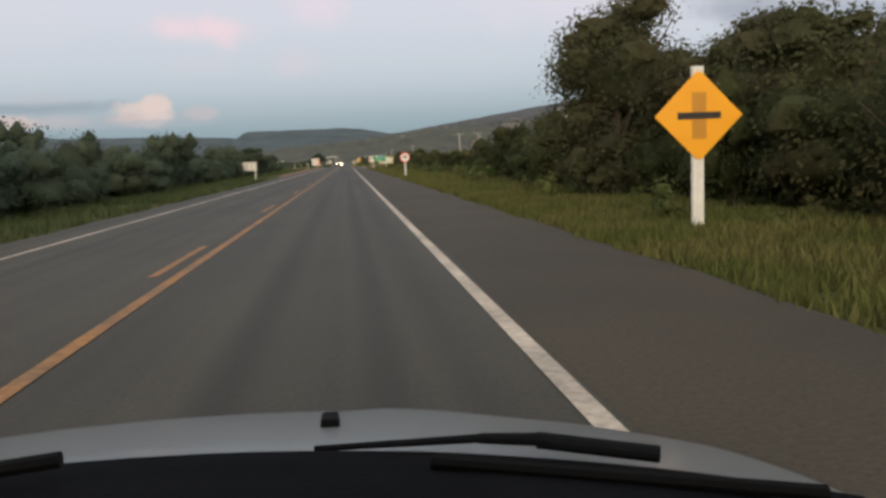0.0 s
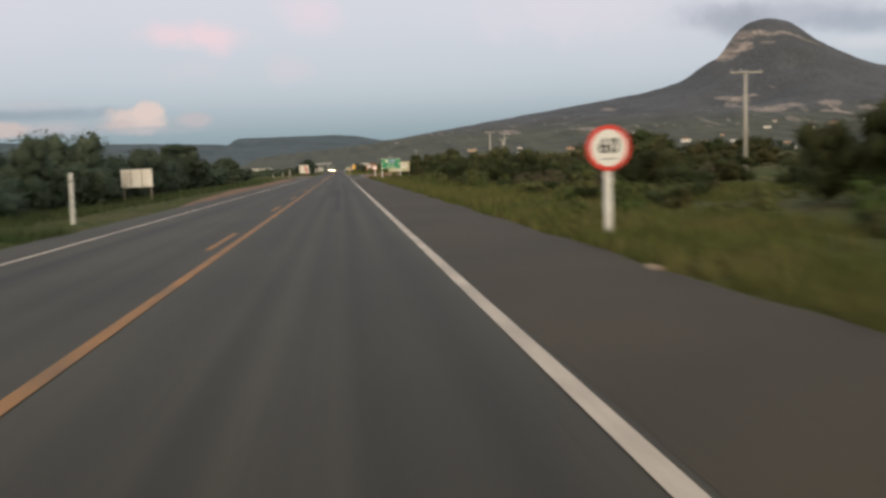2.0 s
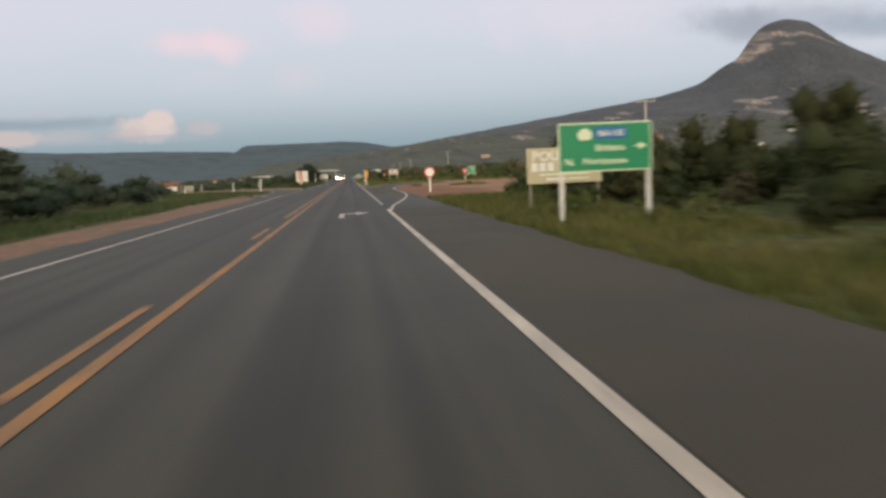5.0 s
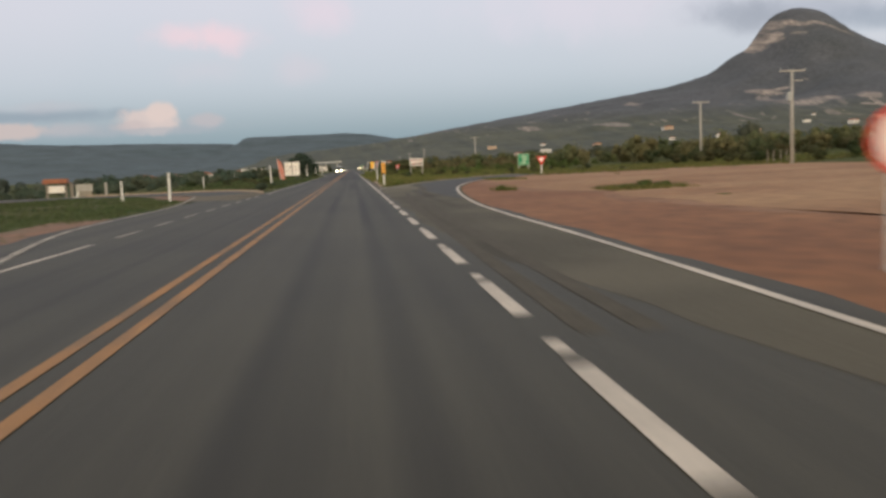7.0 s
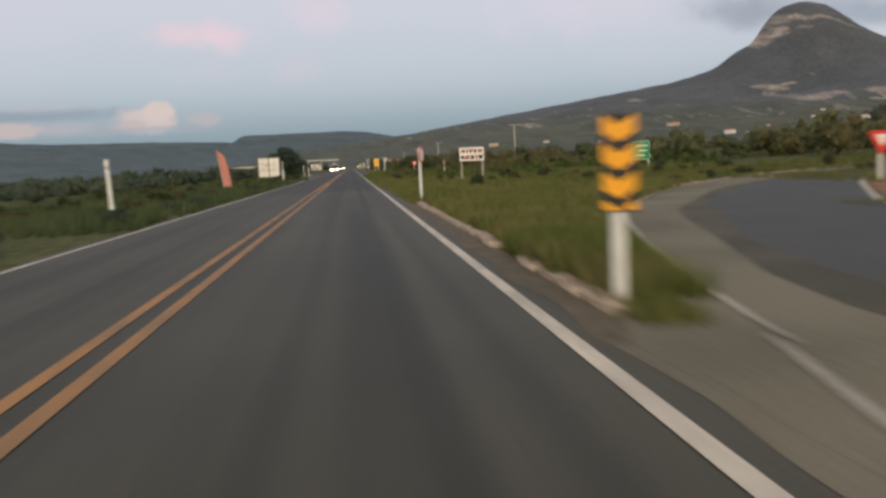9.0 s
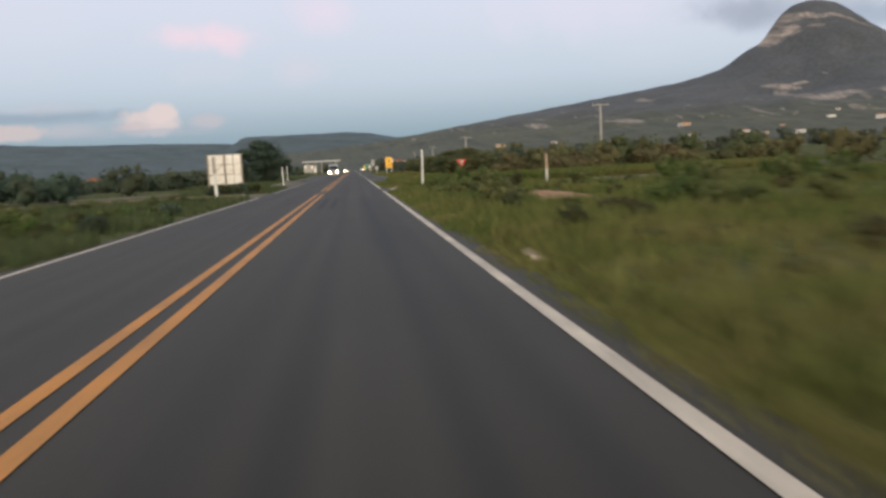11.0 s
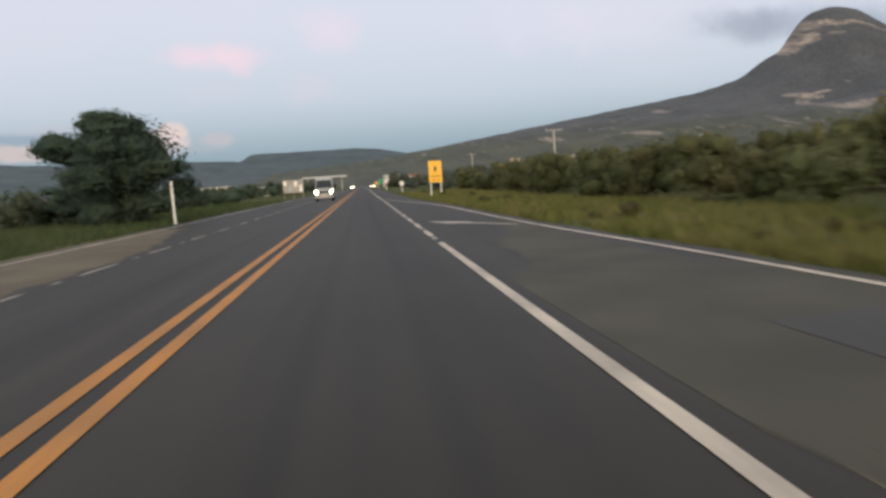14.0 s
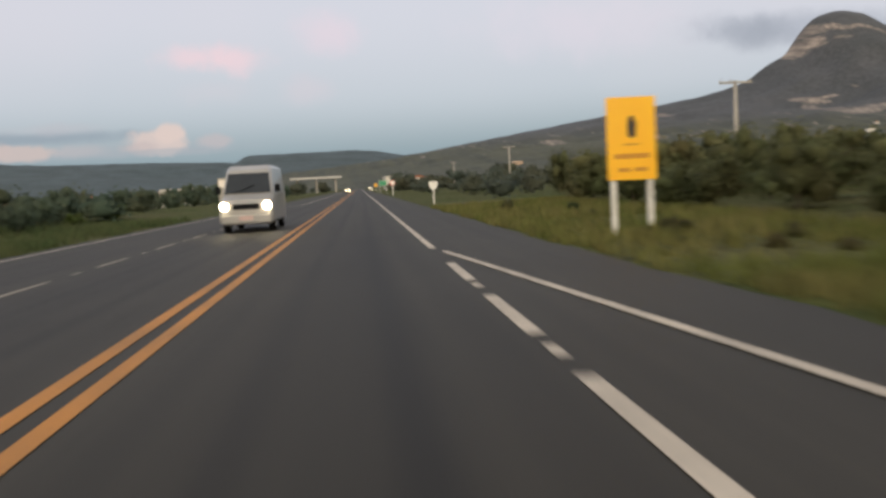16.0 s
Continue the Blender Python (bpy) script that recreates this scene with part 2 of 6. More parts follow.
material("pale_asphalt", (0.186, 0.162, 0.114), 0.87, other=(0.132, 0.116, 0.082), scale=0.3, mix=1.0, grain=0.25, grain_scale=20, bump=0.4, spec=0.22, streak=0.02, stains=((5.0, 6.0, 120, 241, 0.36), (4.6, 0.7, 190, 222, 0.14), (5.7, 0.35, 216, 231, 0.30), (4.3, 0.25, 176, 212, 0.20), (5.5, 0.3, 205, 229, 0.20), (7.0, 0.5, 226, 236, 0.25)))
material("shoulder_asphalt", (0.066, 0.0545, 0.036), 0.78, other=(0.052, 0.044, 0.031), scale=0.3, mix=1.0, grain=0.25, grain_scale=25, bump=0.35, spec=0.25)
material("dust_film", (0.084, 0.078, 0.057), 0.85, other=(0.060, 0.056, 0.044), scale=0.5, mix=1.0, grain=0.2, grain_scale=25, bump=0.4, spec=0.25)
material("tyre_trace", (0.070, 0.060, 0.043), 0.87, other=(0.088, 0.075, 0.054), scale=2.4, mix=1.0, grain=0.3, grain_scale=12, bump=0.2, spec=0.22)
material("white_line", (0.58, 0.50, 0.40), 0.7, other=(0.36, 0.31, 0.25), scale=0.9, mix=0.8, grain=0.25, grain_scale=12, bump=0.2)
material("faint_line", (0.40, 0.35, 0.28), 0.8, other=(0.20, 0.175, 0.14), scale=0.9, mix=0.9, grain=0.3, grain_scale=12, bump=0.2)
material("yellow_line", (0.50, 0.205, 0.030), 0.7, other=(0.34, 0.155, 0.035), scale=0.7, mix=0.8, grain=0.22, grain_scale=14, bump=0.2)
material("worn_yellow_line", (0.35, 0.165, 0.048), 0.75, other=(0.20, 0.115, 0.052), scale=0.8, mix=0.9, grain=0.3, grain_scale=12, bump=0.2)
material("ground_grass", (0.070, 0.085, 0.030), 0.95, other=(0.098, 0.094, 0.044), scale=0.16, mix=0.95, grain=0.45, grain_scale=2.2, bump=0.8, bump_dist=0.2, spec=0.05)
material("red_earth", (0.185, 0.073, 0.027), 0.95, other=(0.232, 0.100, 0.039), scale=0.16, mix=1.0, grain=0.25, grain_scale=1.6, bump=0.4, bump_dist=0.03)
material("mixed_earth", (0.262, 0.134, 0.068), 0.95, other=(0.190, 0.084, 0.039), scale=0.35, mix=1.0, grain=0.28, grain_scale=1.8, bump=0.4, bump_dist=0.03)
material("tan_earth", (0.320, 0.180, 0.084), 0.95, other=(0.240, 0.116, 0.050), scale=0.12, mix=1.0, grain=0.25, grain_scale=1.4, bump=0.4, bump_dist=0.04)
material("orange_earth", (0.225, 0.112, 0.062), 0.95, other=(0.150, 0.098, 0.056), scale=0.5, mix=1.0, grain=0.3, grain_scale=3, bump=0.5, bump_dist=0.05)
material("verge_dirt", (0.125, 0.084, 0.050), 0.95, other=(0.068, 0.060, 0.036), scale=1.5, mix=1.0, grain=0.35, grain_scale=8, bump=0.5, bump_dist=0.03)
material("kerb_white", (0.47, 0.375, 0.275), 0.85, other=(0.22, 0.140, 0.090), scale=1.9, mix=1.0, grain=0.25, grain_scale=14, bump=0.4)
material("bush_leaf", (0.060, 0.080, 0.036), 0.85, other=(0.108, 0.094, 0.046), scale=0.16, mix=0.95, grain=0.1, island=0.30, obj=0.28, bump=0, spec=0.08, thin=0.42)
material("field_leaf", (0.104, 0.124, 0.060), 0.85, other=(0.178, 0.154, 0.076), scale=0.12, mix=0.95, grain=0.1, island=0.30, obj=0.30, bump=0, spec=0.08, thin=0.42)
material("brown_leaf", (0.200, 0.158, 0.082), 0.85, other=(0.126, 0.120, 0.060), scale=0.10, mix=1.0, grain=0.1, island=0.3, bump=0, spec=0.08, thin=0.42)
material("verge_blade", (0.116, 0.138, 0.040), 0.8, other=(0.190, 0.170, 0.066), scale=0.45, mix=0.9, grain=0.1, island=0.4, bump=0, spec=0.08, thin=0.42)
# leaves of the farthest scrub, paled and blued to imitate aerial haze
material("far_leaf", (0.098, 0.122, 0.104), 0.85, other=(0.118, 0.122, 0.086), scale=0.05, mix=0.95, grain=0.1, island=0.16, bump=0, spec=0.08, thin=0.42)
material("cool_leaf", (0.082, 0.116, 0.086), 0.85, other=(0.112, 0.122, 0.078), scale=0.16, mix=0.95, grain=0.1, island=0.20, obj=0.22, bump=0, spec=0.08, thin=0.42)
material("weed_leaf", (0.104, 0.146, 0.046), 0.85, other=(0.160, 0.158, 0.068), scale=0.3, mix=0.95, grain=0.1, island=0.35, bump=0, spec=0.08, thin=0.42)
material("dry_leaf", (0.135, 0.110, 0.074), 0.85, other=(0.120, 0.112, 0.064), scale=0.4, mix=0.9, grain=0.1, island=0.3, bump=0, spec=0.08, thin=0.42)
material("olive_leaf", (0.098, 0.104, 0.054), 0.85, other=(0.128, 0.112, 0.064), scale=0.3, mix=0.9, grain=0.1, island=0.3, bump=0, spec=0.08, thin=0.42)
material("tree_leaf", (0.072, 0.106, 0.082), 0.8, other=(0.088, 0.112, 0.076), scale=0.3, mix=0.9, grain=0.1, island=0.3, obj=0.15, bump=0, spec=0.08, thin=0.42)
material("bark", (0.10, 0.075, 0.055), 0.9, grain=0.3, grain_scale=20, bump=0.5)
material("grass_blade", (0.142, 0.164, 0.046), 0.8, other=(0.232, 0.202, 0.080), scale=0.45, mix=0.9, grain=0.1, island=0.4, bump=0, spec=0.08, thin=0.42)
material("lush_blade", (0.122, 0.158, 0.042), 0.8, other=(0.205, 0.190, 0.070), scale=0.35, mix=0.9, grain=0.1, island=0.4, bump=0, spec=0.08, thin=0.42)
material("cool_blade", (0.078, 0.112, 0.046), 0.8, other=(0.128, 0.138, 0.064), scale=0.35, mix=0.9, grain=0.1, island=0.35, bump=0, spec=0.08, thin=0.42)
# mountain scrub, its blue-grey cast is distance haze put into the base colour
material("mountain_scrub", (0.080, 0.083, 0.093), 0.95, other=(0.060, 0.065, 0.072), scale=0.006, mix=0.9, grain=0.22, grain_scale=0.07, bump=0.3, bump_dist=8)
# far hills: bluish tone paints in the haze of the air between
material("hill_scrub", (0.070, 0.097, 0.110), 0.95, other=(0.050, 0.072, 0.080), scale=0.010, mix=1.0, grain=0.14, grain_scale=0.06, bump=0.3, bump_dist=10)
material("concrete", (0.42, 0.39, 0.35), 0.85, other=(0.30, 0.28, 0.25), scale=2, grain=0.15, grain_scale=30)
material("post_white", (0.80, 0.78, 0.74), 0.7, other=(0.62, 0.59, 0.54), scale=2.5, grain=0.1, grain_scale=25)
material("wood_post", (0.30, 0.26, 0.21), 0.85, other=(0.20, 0.17, 0.14), scale=3, grain=0.2, grain_scale=30)
material("sign_amber", (0.95, 0.42, 0.012), 0.35, other=(0.88, 0.36, 0.012), scale=1.5, mix=0.4, grain=0.03, bump=0.02)
material("sign_yellow", (0.98, 0.52, 0.012), 0.35, other=(0.94, 0.45, 0.012), scale=1.5, mix=0.4, grain=0.03, bump=0.02)
material("sign_shape", (0.62, 0.27, 0.02), 0.5, scale=2, grain=0.05, bump=0.02)
material("sign_black", (0.018, 0.016, 0.015), 0.5, grain=0.1, bump=0.02)
material("sign_white", (0.86, 0.84, 0.80), 0.4, other=(0.76, 0.74, 0.70), scale=2, grain=0.03, bump=0.02)
material("sign_red", (0.72, 0.045, 0.030), 0.4, other=(0.62, 0.05, 0.03), scale=2, grain=0.04, bump=0.02)
material("sign_green", (0.006, 0.26, 0.11), 0.4, other=(0.01, 0.22, 0.10), scale=1.5, grain=0.04, bump=0.02)
material("sign_blue", (0.02, 0.14, 0.42), 0.4, grain=0.04, bump=0.02)
material("sign_pale", (0.78, 0.84, 0.62), 0.45, other=(0.66, 0.72, 0.54), scale=3, grain=0.05, bump=0.02)
material("sign_back", (0.42, 0.42, 0.41), 0.5, metal=0.6, grain=0.08, bump=0.05)
material("board_cream", (0.60, 0.53, 0.36), 0.8, other=(0.46, 0.40, 0.26), scale=0.8, grain=0.1, bump=0.05)
material("board_worn", (0.94, 0.89, 0.83), 0.6, other=(0.80, 0.70, 0.61), scale=1.3, mix=0.7, grain=0.08, grain_scale=8, bump=0.1)
material("banner_red", (0.90, 0.40, 0.30), 0.8, other=(0.88, 0.52, 0.44), scale=1.0, grain=0.08, bump=0.1)
material("faded_red", (0.40, 0.10, 0.075), 0.7, other=(0.30, 0.09, 0.07), scale=3.0, grain=0.1, bump=0.02)
material("wall_white", (0.70, 0.67, 0.62), 0.85, other=(0.56, 0.52, 0.47), scale=0.4, grain=0.08, bump=0.05)
material("wall_tan", (0.50, 0.36, 0.26), 0.85, other=(0.42, 0.30, 0.22), scale=0.4, grain=0.08, bump=0.05)
material("roof_tile", (0.34, 0.13, 0.07), 0.85, other=(0.24, 0.10, 0.06), scale=0.6, grain=0.2, grain_scale=6, bump=0.3)
material("window_dark", (0.02, 0.024, 0.03), 0.15, grain=0.05, bump=0)
material("car_silver", (0.44, 0.46, 0.46), 0.32, metal=0.2, other=(0.40, 0.42, 0.42), scale=2, grain=0.02, bump=0.0, coat=0.4)
material("car_white", (0.36, 0.35, 0.34), 0.3, other=(0.30, 0.30, 0.29), scale=2, grain=0.03, bump=0.0, coat=0.4)
material("black_plastic", (0.009, 0.010, 0.012), 0.9, other=(0.014, 0.015, 0.017), scale=6, grain=0.1, grain_scale=90, bump=0.1, spec=0.12)
material("rubber", (0.007, 0.007, 0.008), 0.85, grain=0.1, bump=0.05, spec=0.15)
material("glass_dark", (0.02, 0.025, 0.03), 0.06, grain=0.02, bump=0)
material("head_lamp", (0.9, 0.88, 0.8), 0.2, emit=(1.0, 0.82, 0.5, 45.0), grain=0.0, bump=0)
material("far_lamp", (0.9, 0.88, 0.8), 0.2, emit=(1.0, 0.78, 0.42, 20.0), grain=0.0, bump=0)
material("plate", (0.55, 0.40, 0.38), 0.5, grain=0.05, bump=0)

# mountain: pale rock where the slope is steep and over a few worn patches
mm = MATS["mountain_scrub"]
mn, ml = mm.node_tree.nodes, mm.node_tree.links
m_b = mn["Principled BSDF"]
m_geo = mn.new("ShaderNodeNewGeometry")
m_pos = mn.new("ShaderNodeSeparateXYZ")
ml.new(m_geo.outputs["Position"], m_pos.inputs[0])
m_nrm = mn.new("ShaderNodeSeparateXYZ")
ml.new(m_geo.outputs["Normal"], m_nrm.inputs[0])


def mmath(op, a, b):
    n = mn.new("ShaderNodeMath")
    n.operation, n.use_clamp = op, False
    for k, v in enumerate((a, b)):
        if isinstance(v, (int, float)):
            n.inputs[k].default_value = v
        else:
            ml.new(v, n.inputs[k])
    return n.outputs[0]


def mstep(v, lo, hi):
    n = mn.new("ShaderNodeMapRange")
    n.interpolation_type = "SMOOTHSTEP"
    n.inputs["From Min"].default_value, n.inputs["From Max"].default_value = lo, hi
    ml.new(v, n.inputs["Value"])
    return n.outputs[0]


def mnoise(size, detail=6.0):
    n = mn.new("ShaderNodeTexNoise")
    n.inputs["Scale"].default_value, n.inputs["Detail"].default_value = size, detail
    n.inputs["Roughness"].default_value = 0.65
    ml.new(m_geo.outputs["Position"], n.inputs["Vector"])
    return n.outputs["Fac"]


# position across and up, so that patches are as broken upwards as across
m_flat = mn.new("ShaderNodeCombineXYZ")
ml.new(m_pos.outputs[0], m_flat.inputs[0])
ml.new(mmath("MULTIPLY", m_pos.outputs[2], 0.9), m_flat.inputs[1])


def mflat(size, detail=8.0):
    n = mn.new("ShaderNodeTexNoise")
    n.inputs["Scale"].default_value, n.inputs["Detail"].default_value = size, detail
    n.inputs["Roughness"].default_value = 0.7
    ml.new(m_flat.outputs[0], n.inputs["Vector"])
    return n.outputs["Fac"]


def mblend(fac, a, b):
    n = mn.new("ShaderNodeMix")
    n.data_type = "RGBA"
    for k, v in ((0, fac), (6, a), (7, b)):
        if isinstance(v, (int, float, tuple)):
            n.inputs[k].default_value = v
        else:
            ml.new(v, n.inputs[k])
    return n.outputs[2]


# olive scrub with clearings on the lower slopes; higher up the haze tint stays
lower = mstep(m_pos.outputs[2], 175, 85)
hazy_scrub_colour = m_b.inputs["Base Color"].links[0].from_socket
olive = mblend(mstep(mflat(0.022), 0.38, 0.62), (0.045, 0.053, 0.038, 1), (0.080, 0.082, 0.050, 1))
hazy_scrub_colour = mblend(mmath("MULTIPLY", lower, 0.85), hazy_scrub_colour, olive)
low_band = mmath("MULTIPLY", mstep(m_pos.outputs[2], 50, 90), mstep(m_pos.outputs[2], 190, 140))
patch = mmath("MULTIPLY", low_band, mstep(mflat(0.040), 0.585, 0.63))
slabs = 0.0
broken = mmath("MULTIPLY", mmath("SUBTRACT", mflat(0.085, 12.0), 0.5), 5.6)
# rock faces: middle across and up, half length, half height, tilt, bareness
CLIFFS = (
    (1586, 405, 36, 15, 41, 1), (1609, 423, 28, 19, 26, 1), (1622, 424, 26, 12, 42, 1), (1629, 465, 22, 11, 38, 0.6), (1657, 477, 26, 17, 17, 0.6),
    (1691, 478, 21, 12, 1, 1), (1731, 470, 43, 8, 3, 0.7), (1794, 463, 35, 7, -24, 0.7), (1849, 433, 41, 6, -25, 0.5), (1690, 431, 23, 5, -2, 0.6),
    (1415, 197, 33, 11, -11, 0.9), (1472, 206, 31, 4, 8, 1), (1376, 160, 28, 14, -140, 0.6), (1366, 139, 37, 9, -5, 0.8), (1416, 143, 44, 9, 9, 0.8),
    (1499, 156, 40, 7, 4, 0.7), (1498, 141, 29, 7, -148, 0.4), (1601, 155, 29, 10, 1, 0.8), (1582, 134, 26, 8, -125, 0.9), (1549, 125, 20, 4, -3, 1),
    (1690, 133, 28, 8, 5, 0.7), (1362, 99, 18, 8, 5, 0.6), (1576, 238, 6, 4, -47, 0.4), (1158, 104, 15, 7, -112, 0.6), (600, 106, 30, 10, 0, 0.8),
    (800, 98, 34, 8, 0, 0.8), (1025, 188, 22, 7, 10, 0.8))
for cx, cz, rx, rz, tilt, bare in CLIFFS:
    c, n = math.cos(math.radians(tilt)), math.sin(math.radians(tilt))
    ax, az = mmath("SUBTRACT", m_pos.outputs[0], cx), mmath("SUBTRACT", m_pos.outputs[2], cz)
    ex = mmath("DIVIDE", mmath("ADD", mmath("MULTIPLY", ax, c), mmath("MULTIPLY", az, n)), rx)
    ez = mmath("DIVIDE", mmath("SUBTRACT", mmath("MULTIPLY", az, c), mmath("MULTIPLY", ax, n)), rz)
    r = mmath("ADD", mmath("MULTIPLY", ex, ex), mmath("MULTIPLY", ez, ez))
    slabs = mmath("MAXIMUM", mmath("MULTIPLY", mstep(mmath("ADD", r, broken), 2.1, 0.4), bare), slabs)
m_mask = mmath("MINIMUM", mmath("MAXIMUM", mmath("MULTIPLY", patch, 0.55), mmath("MULTIPLY", slabs, 0.78)), 1.0)
rock = mblend(mstep(mflat(0.06, 9.0), 0.36, 0.66), (0.165, 0.142, 0.130, 1), (0.50, 0.41, 0.35, 1))
ml.new(mblend(m_mask, hazy_scrub_colour, rock), m_b.inputs["Base Color"])


# ---- building helpers ----
def mesh_of(name, verts, faces, mats, smooth=False, face_mats=None):
    me = bpy.data.meshes.new(name)
    me.from_pydata([tuple(v) for v in verts], [], [tuple(f) for f in faces])
    for m in mats if isinstance(mats, (list, tuple)) else (mats,):
        me.materials.append(MATS[m])
    if face_mats is not None:
        me.polygons.foreach_set("material_index", face_mats)
    if smooth:
        me.polygons.foreach_set("use_smooth", [True] * len(me.polygons))
    me.update()
    return me


def part(name, bm, mat, parent=None, label="", smooth=False):
    """One mesh object from a bmesh, under a thing or a part."""
    me = bpy.data.meshes.new(name)
    bmesh.ops.recalc_face_normals(bm, faces=bm.faces)
    bm.to_mesh(me)
    bm.free()
    me.materials.append(MATS[mat])
    if smooth:
        me.polygons.foreach_set("use_smooth", [True] * len(me.polygons))
    ob = new(name, me)
    if parent:
        ob.parent = parent
    if label:
        ob["label"] = label
    return ob


def thing(name, x, y, z=0.0, turn=0.0, label="", category="", group="", kind=""):
    ob = new(name)
    ob.empty_display_size = 0.2
    ob.matrix_basis = pose(x, y, z, 0, 0, turn)
    return tagged(ob, label, category, group, kind)


def box(bm, x0, x1, y0, y1, z0, z1, bevel=0.0):
    r = bmesh.ops.create_cube(bm, size=1, matrix=Matrix.Translation(((x0 + x1) / 2, (y0 + y1) / 2, (z0 + z1) / 2)) @ Matrix.Diagonal((x1 - x0, y1 - y0, z1 - z0, 1)))
    if bevel:
        es = {e for v in r["verts"] for e in v.link_edges}
        bmesh.ops.bevel(bm, geom=list(es), offset=bevel, segments=2, affect="EDGES", profile=0.5)
    return bm


def slab(x0, x1, y0, y1, z0, z1, bevel=0.0):
    return box(bmesh.new(), x0, x1, y0, y1, z0, z1, bevel)


def prism(points, y0, y1, bevel=0.0):
    """An outline in x and z, with depth from y0 (front) to y1."""
    bm = bmesh.new()
    a = [bm.verts.new((x, y0, z)) for x, z in points]
    b = [bm.verts.new((x, y1, z)) for x, z in points]
    n = len(points)
    bm.faces.new(a)
    bm.faces.new(list(reversed(b)))
    for k in range(n):
        bm.faces.new((a[k], b[k], b[(k + 1) % n], a[(k + 1) % n]))
    if bevel:
        bmesh.ops.bevel(bm, geom=[e for e in bm.edges], offset=bevel, segments=2, affect="EDGES", profile=0.5)
    return bm


def rod(p, q, r0, r1=None, n=10):
    """A tapered rod from p to q."""
    bm = bmesh.new()
    p, q = Vector(p), Vector(q)
    m = Matrix.Translation((p + q) / 2) @ (q - p).to_track_quat("Z", "Y").to_matrix().to_4x4()
    bmesh.ops.create_cone(bm, cap_ends=True, segments=n, radius1=r0, radius2=r0 if r1 is None else r1, depth=(q - p).length, matrix=m)
    return bm


def ring_points(r, n, cx=0.0, cz=0.0, turn=0.0):
    return [(cx + r * math.cos(2 * math.pi * k / n + turn), cz + r * math.sin(2 * math.pi * k / n + turn)) for k in range(n)]


def words(text, size, mat, parent, x, y, z, name="lettering", squash=1.0):
    """Raised lettering, facing -y, centred on x and z."""
    cu = bpy.data.curves.new("lettering_curve", "FONT")
    cu.body, cu.size, cu.align_x, cu.align_y, cu.extrude, cu.offset = text, size, "CENTER", "CENTER", 0.004, size * 0.02
    cu.resolution_u = 2
    tmp = bpy.data.objects.new("lettering_curve", cu)
    scene.collection.objects.link(tmp)
    me = bpy.data.meshes.new_from_object(tmp.evaluated_get(bpy.context.evaluated_depsgraph_get()))
    bpy.data.objects.remove(tmp)
    bpy.data.curves.remove(cu)
    me.transform(Matrix.Diagonal((squash, 1, 1, 1)))
    me.transform(pose(x, y, z, 90, 0, 0))
    me.materials.clear()
    me.materials.append(MATS[mat])
    ob = new(name, me)
    ob.parent = parent
    return ob


def smooth_step(v, lo, hi):
    s = np.clip((v - lo) / (hi - lo), 0, 1)
    return s * s * (3 - 2 * s)


# ---- ground ----
def lumps(x, y, size, seed):
    """A smooth noise of x and y, about -1 to 1."""
    a = np.sin(x / size + seed) + np.sin(y / size * 1.13 + 2.1 * seed) + np.sin((x + y) / size * 0.71 + 0.7 * seed) + np.sin((x - 1.7 * y) / size * 0.53 + 1.9 * seed)
    return a / 4


def ground_z(x, y):
    x, y = np.asarray(x, float), np.asarray(y, float)
    off = np.where(x > 0, x - 4.3, -x - 4.1)
    away = smooth_step(off, 3.0, 14.0)
    z = -0.05 + away * (0.22 * lumps(x, y, 3.1, 1.0) + 0.25 * lumps(x, y, 11.0, 4.0))
    z = z - 3.0 * smooth_step(-x, 16, 90) * (1 - smooth_step(-x, 400, 900)) + 1.5 * smooth_step(x, 25, 120)
    flat = smooth_step(y, 150, 170) * (1 - smooth_step(y, 285, 310)) * smooth_step(x, 0, 3) * (1 - smooth_step(x, 42, 60))
    z = z * (1 - flat) - 0.05 * flat
    level = smooth_step(y, 318, 332) * (1 - smooth_step(y, 382, 396)) * (1 - smooth_step(np.abs(x), 46, 62))
    return z * (1 - level) - 0.05 * level


xs = np.unique(np.concatenate([np.linspace(-60, 60, 121), np.linspace(-300, 300, 61), np.linspace(-4900, 4900, 41)]))
ys = np.unique(np.concatenate([np.linspace(-60, 620, 341), np.linspace(620, 1500, 45), np.linspace(-4900, 4990, 41)]))
gx, gy = np.meshgrid(xs, ys)
gv = np.stack([gx, gy, ground_z(gx, gy)], -1).reshape(-1, 3)
nx, ny = len(xs), len(ys)
gk = (np.arange(ny - 1)[:, None] * nx + np.arange(nx - 1)).ravel()
ground = new("ground", mesh_of("ground", gv, np.stack([gk, gk + 1, gk + nx + 1, gk + nx], -1), "ground_grass", smooth=True))
tagged(ground, "rough green and dry grass verge and scrubland", "ground", kind="structure")

# ---- mountain and far hills ----
CREST_X = (-300, 100, 1206, 1295, 1395, 1450, 1505, 1578, 1610, 1642, 1680, 1732, 1790, 1842, 1884, 1918, 1950, 2000, 2100, 2176, 2274, 3200)
CREST_Z = (68, 102, 264, 281, 308, 336, 376, 410, 456, 504, 532, 553, 561, 556, 541, 513, 490, 465, 420, 390, 363, 240)


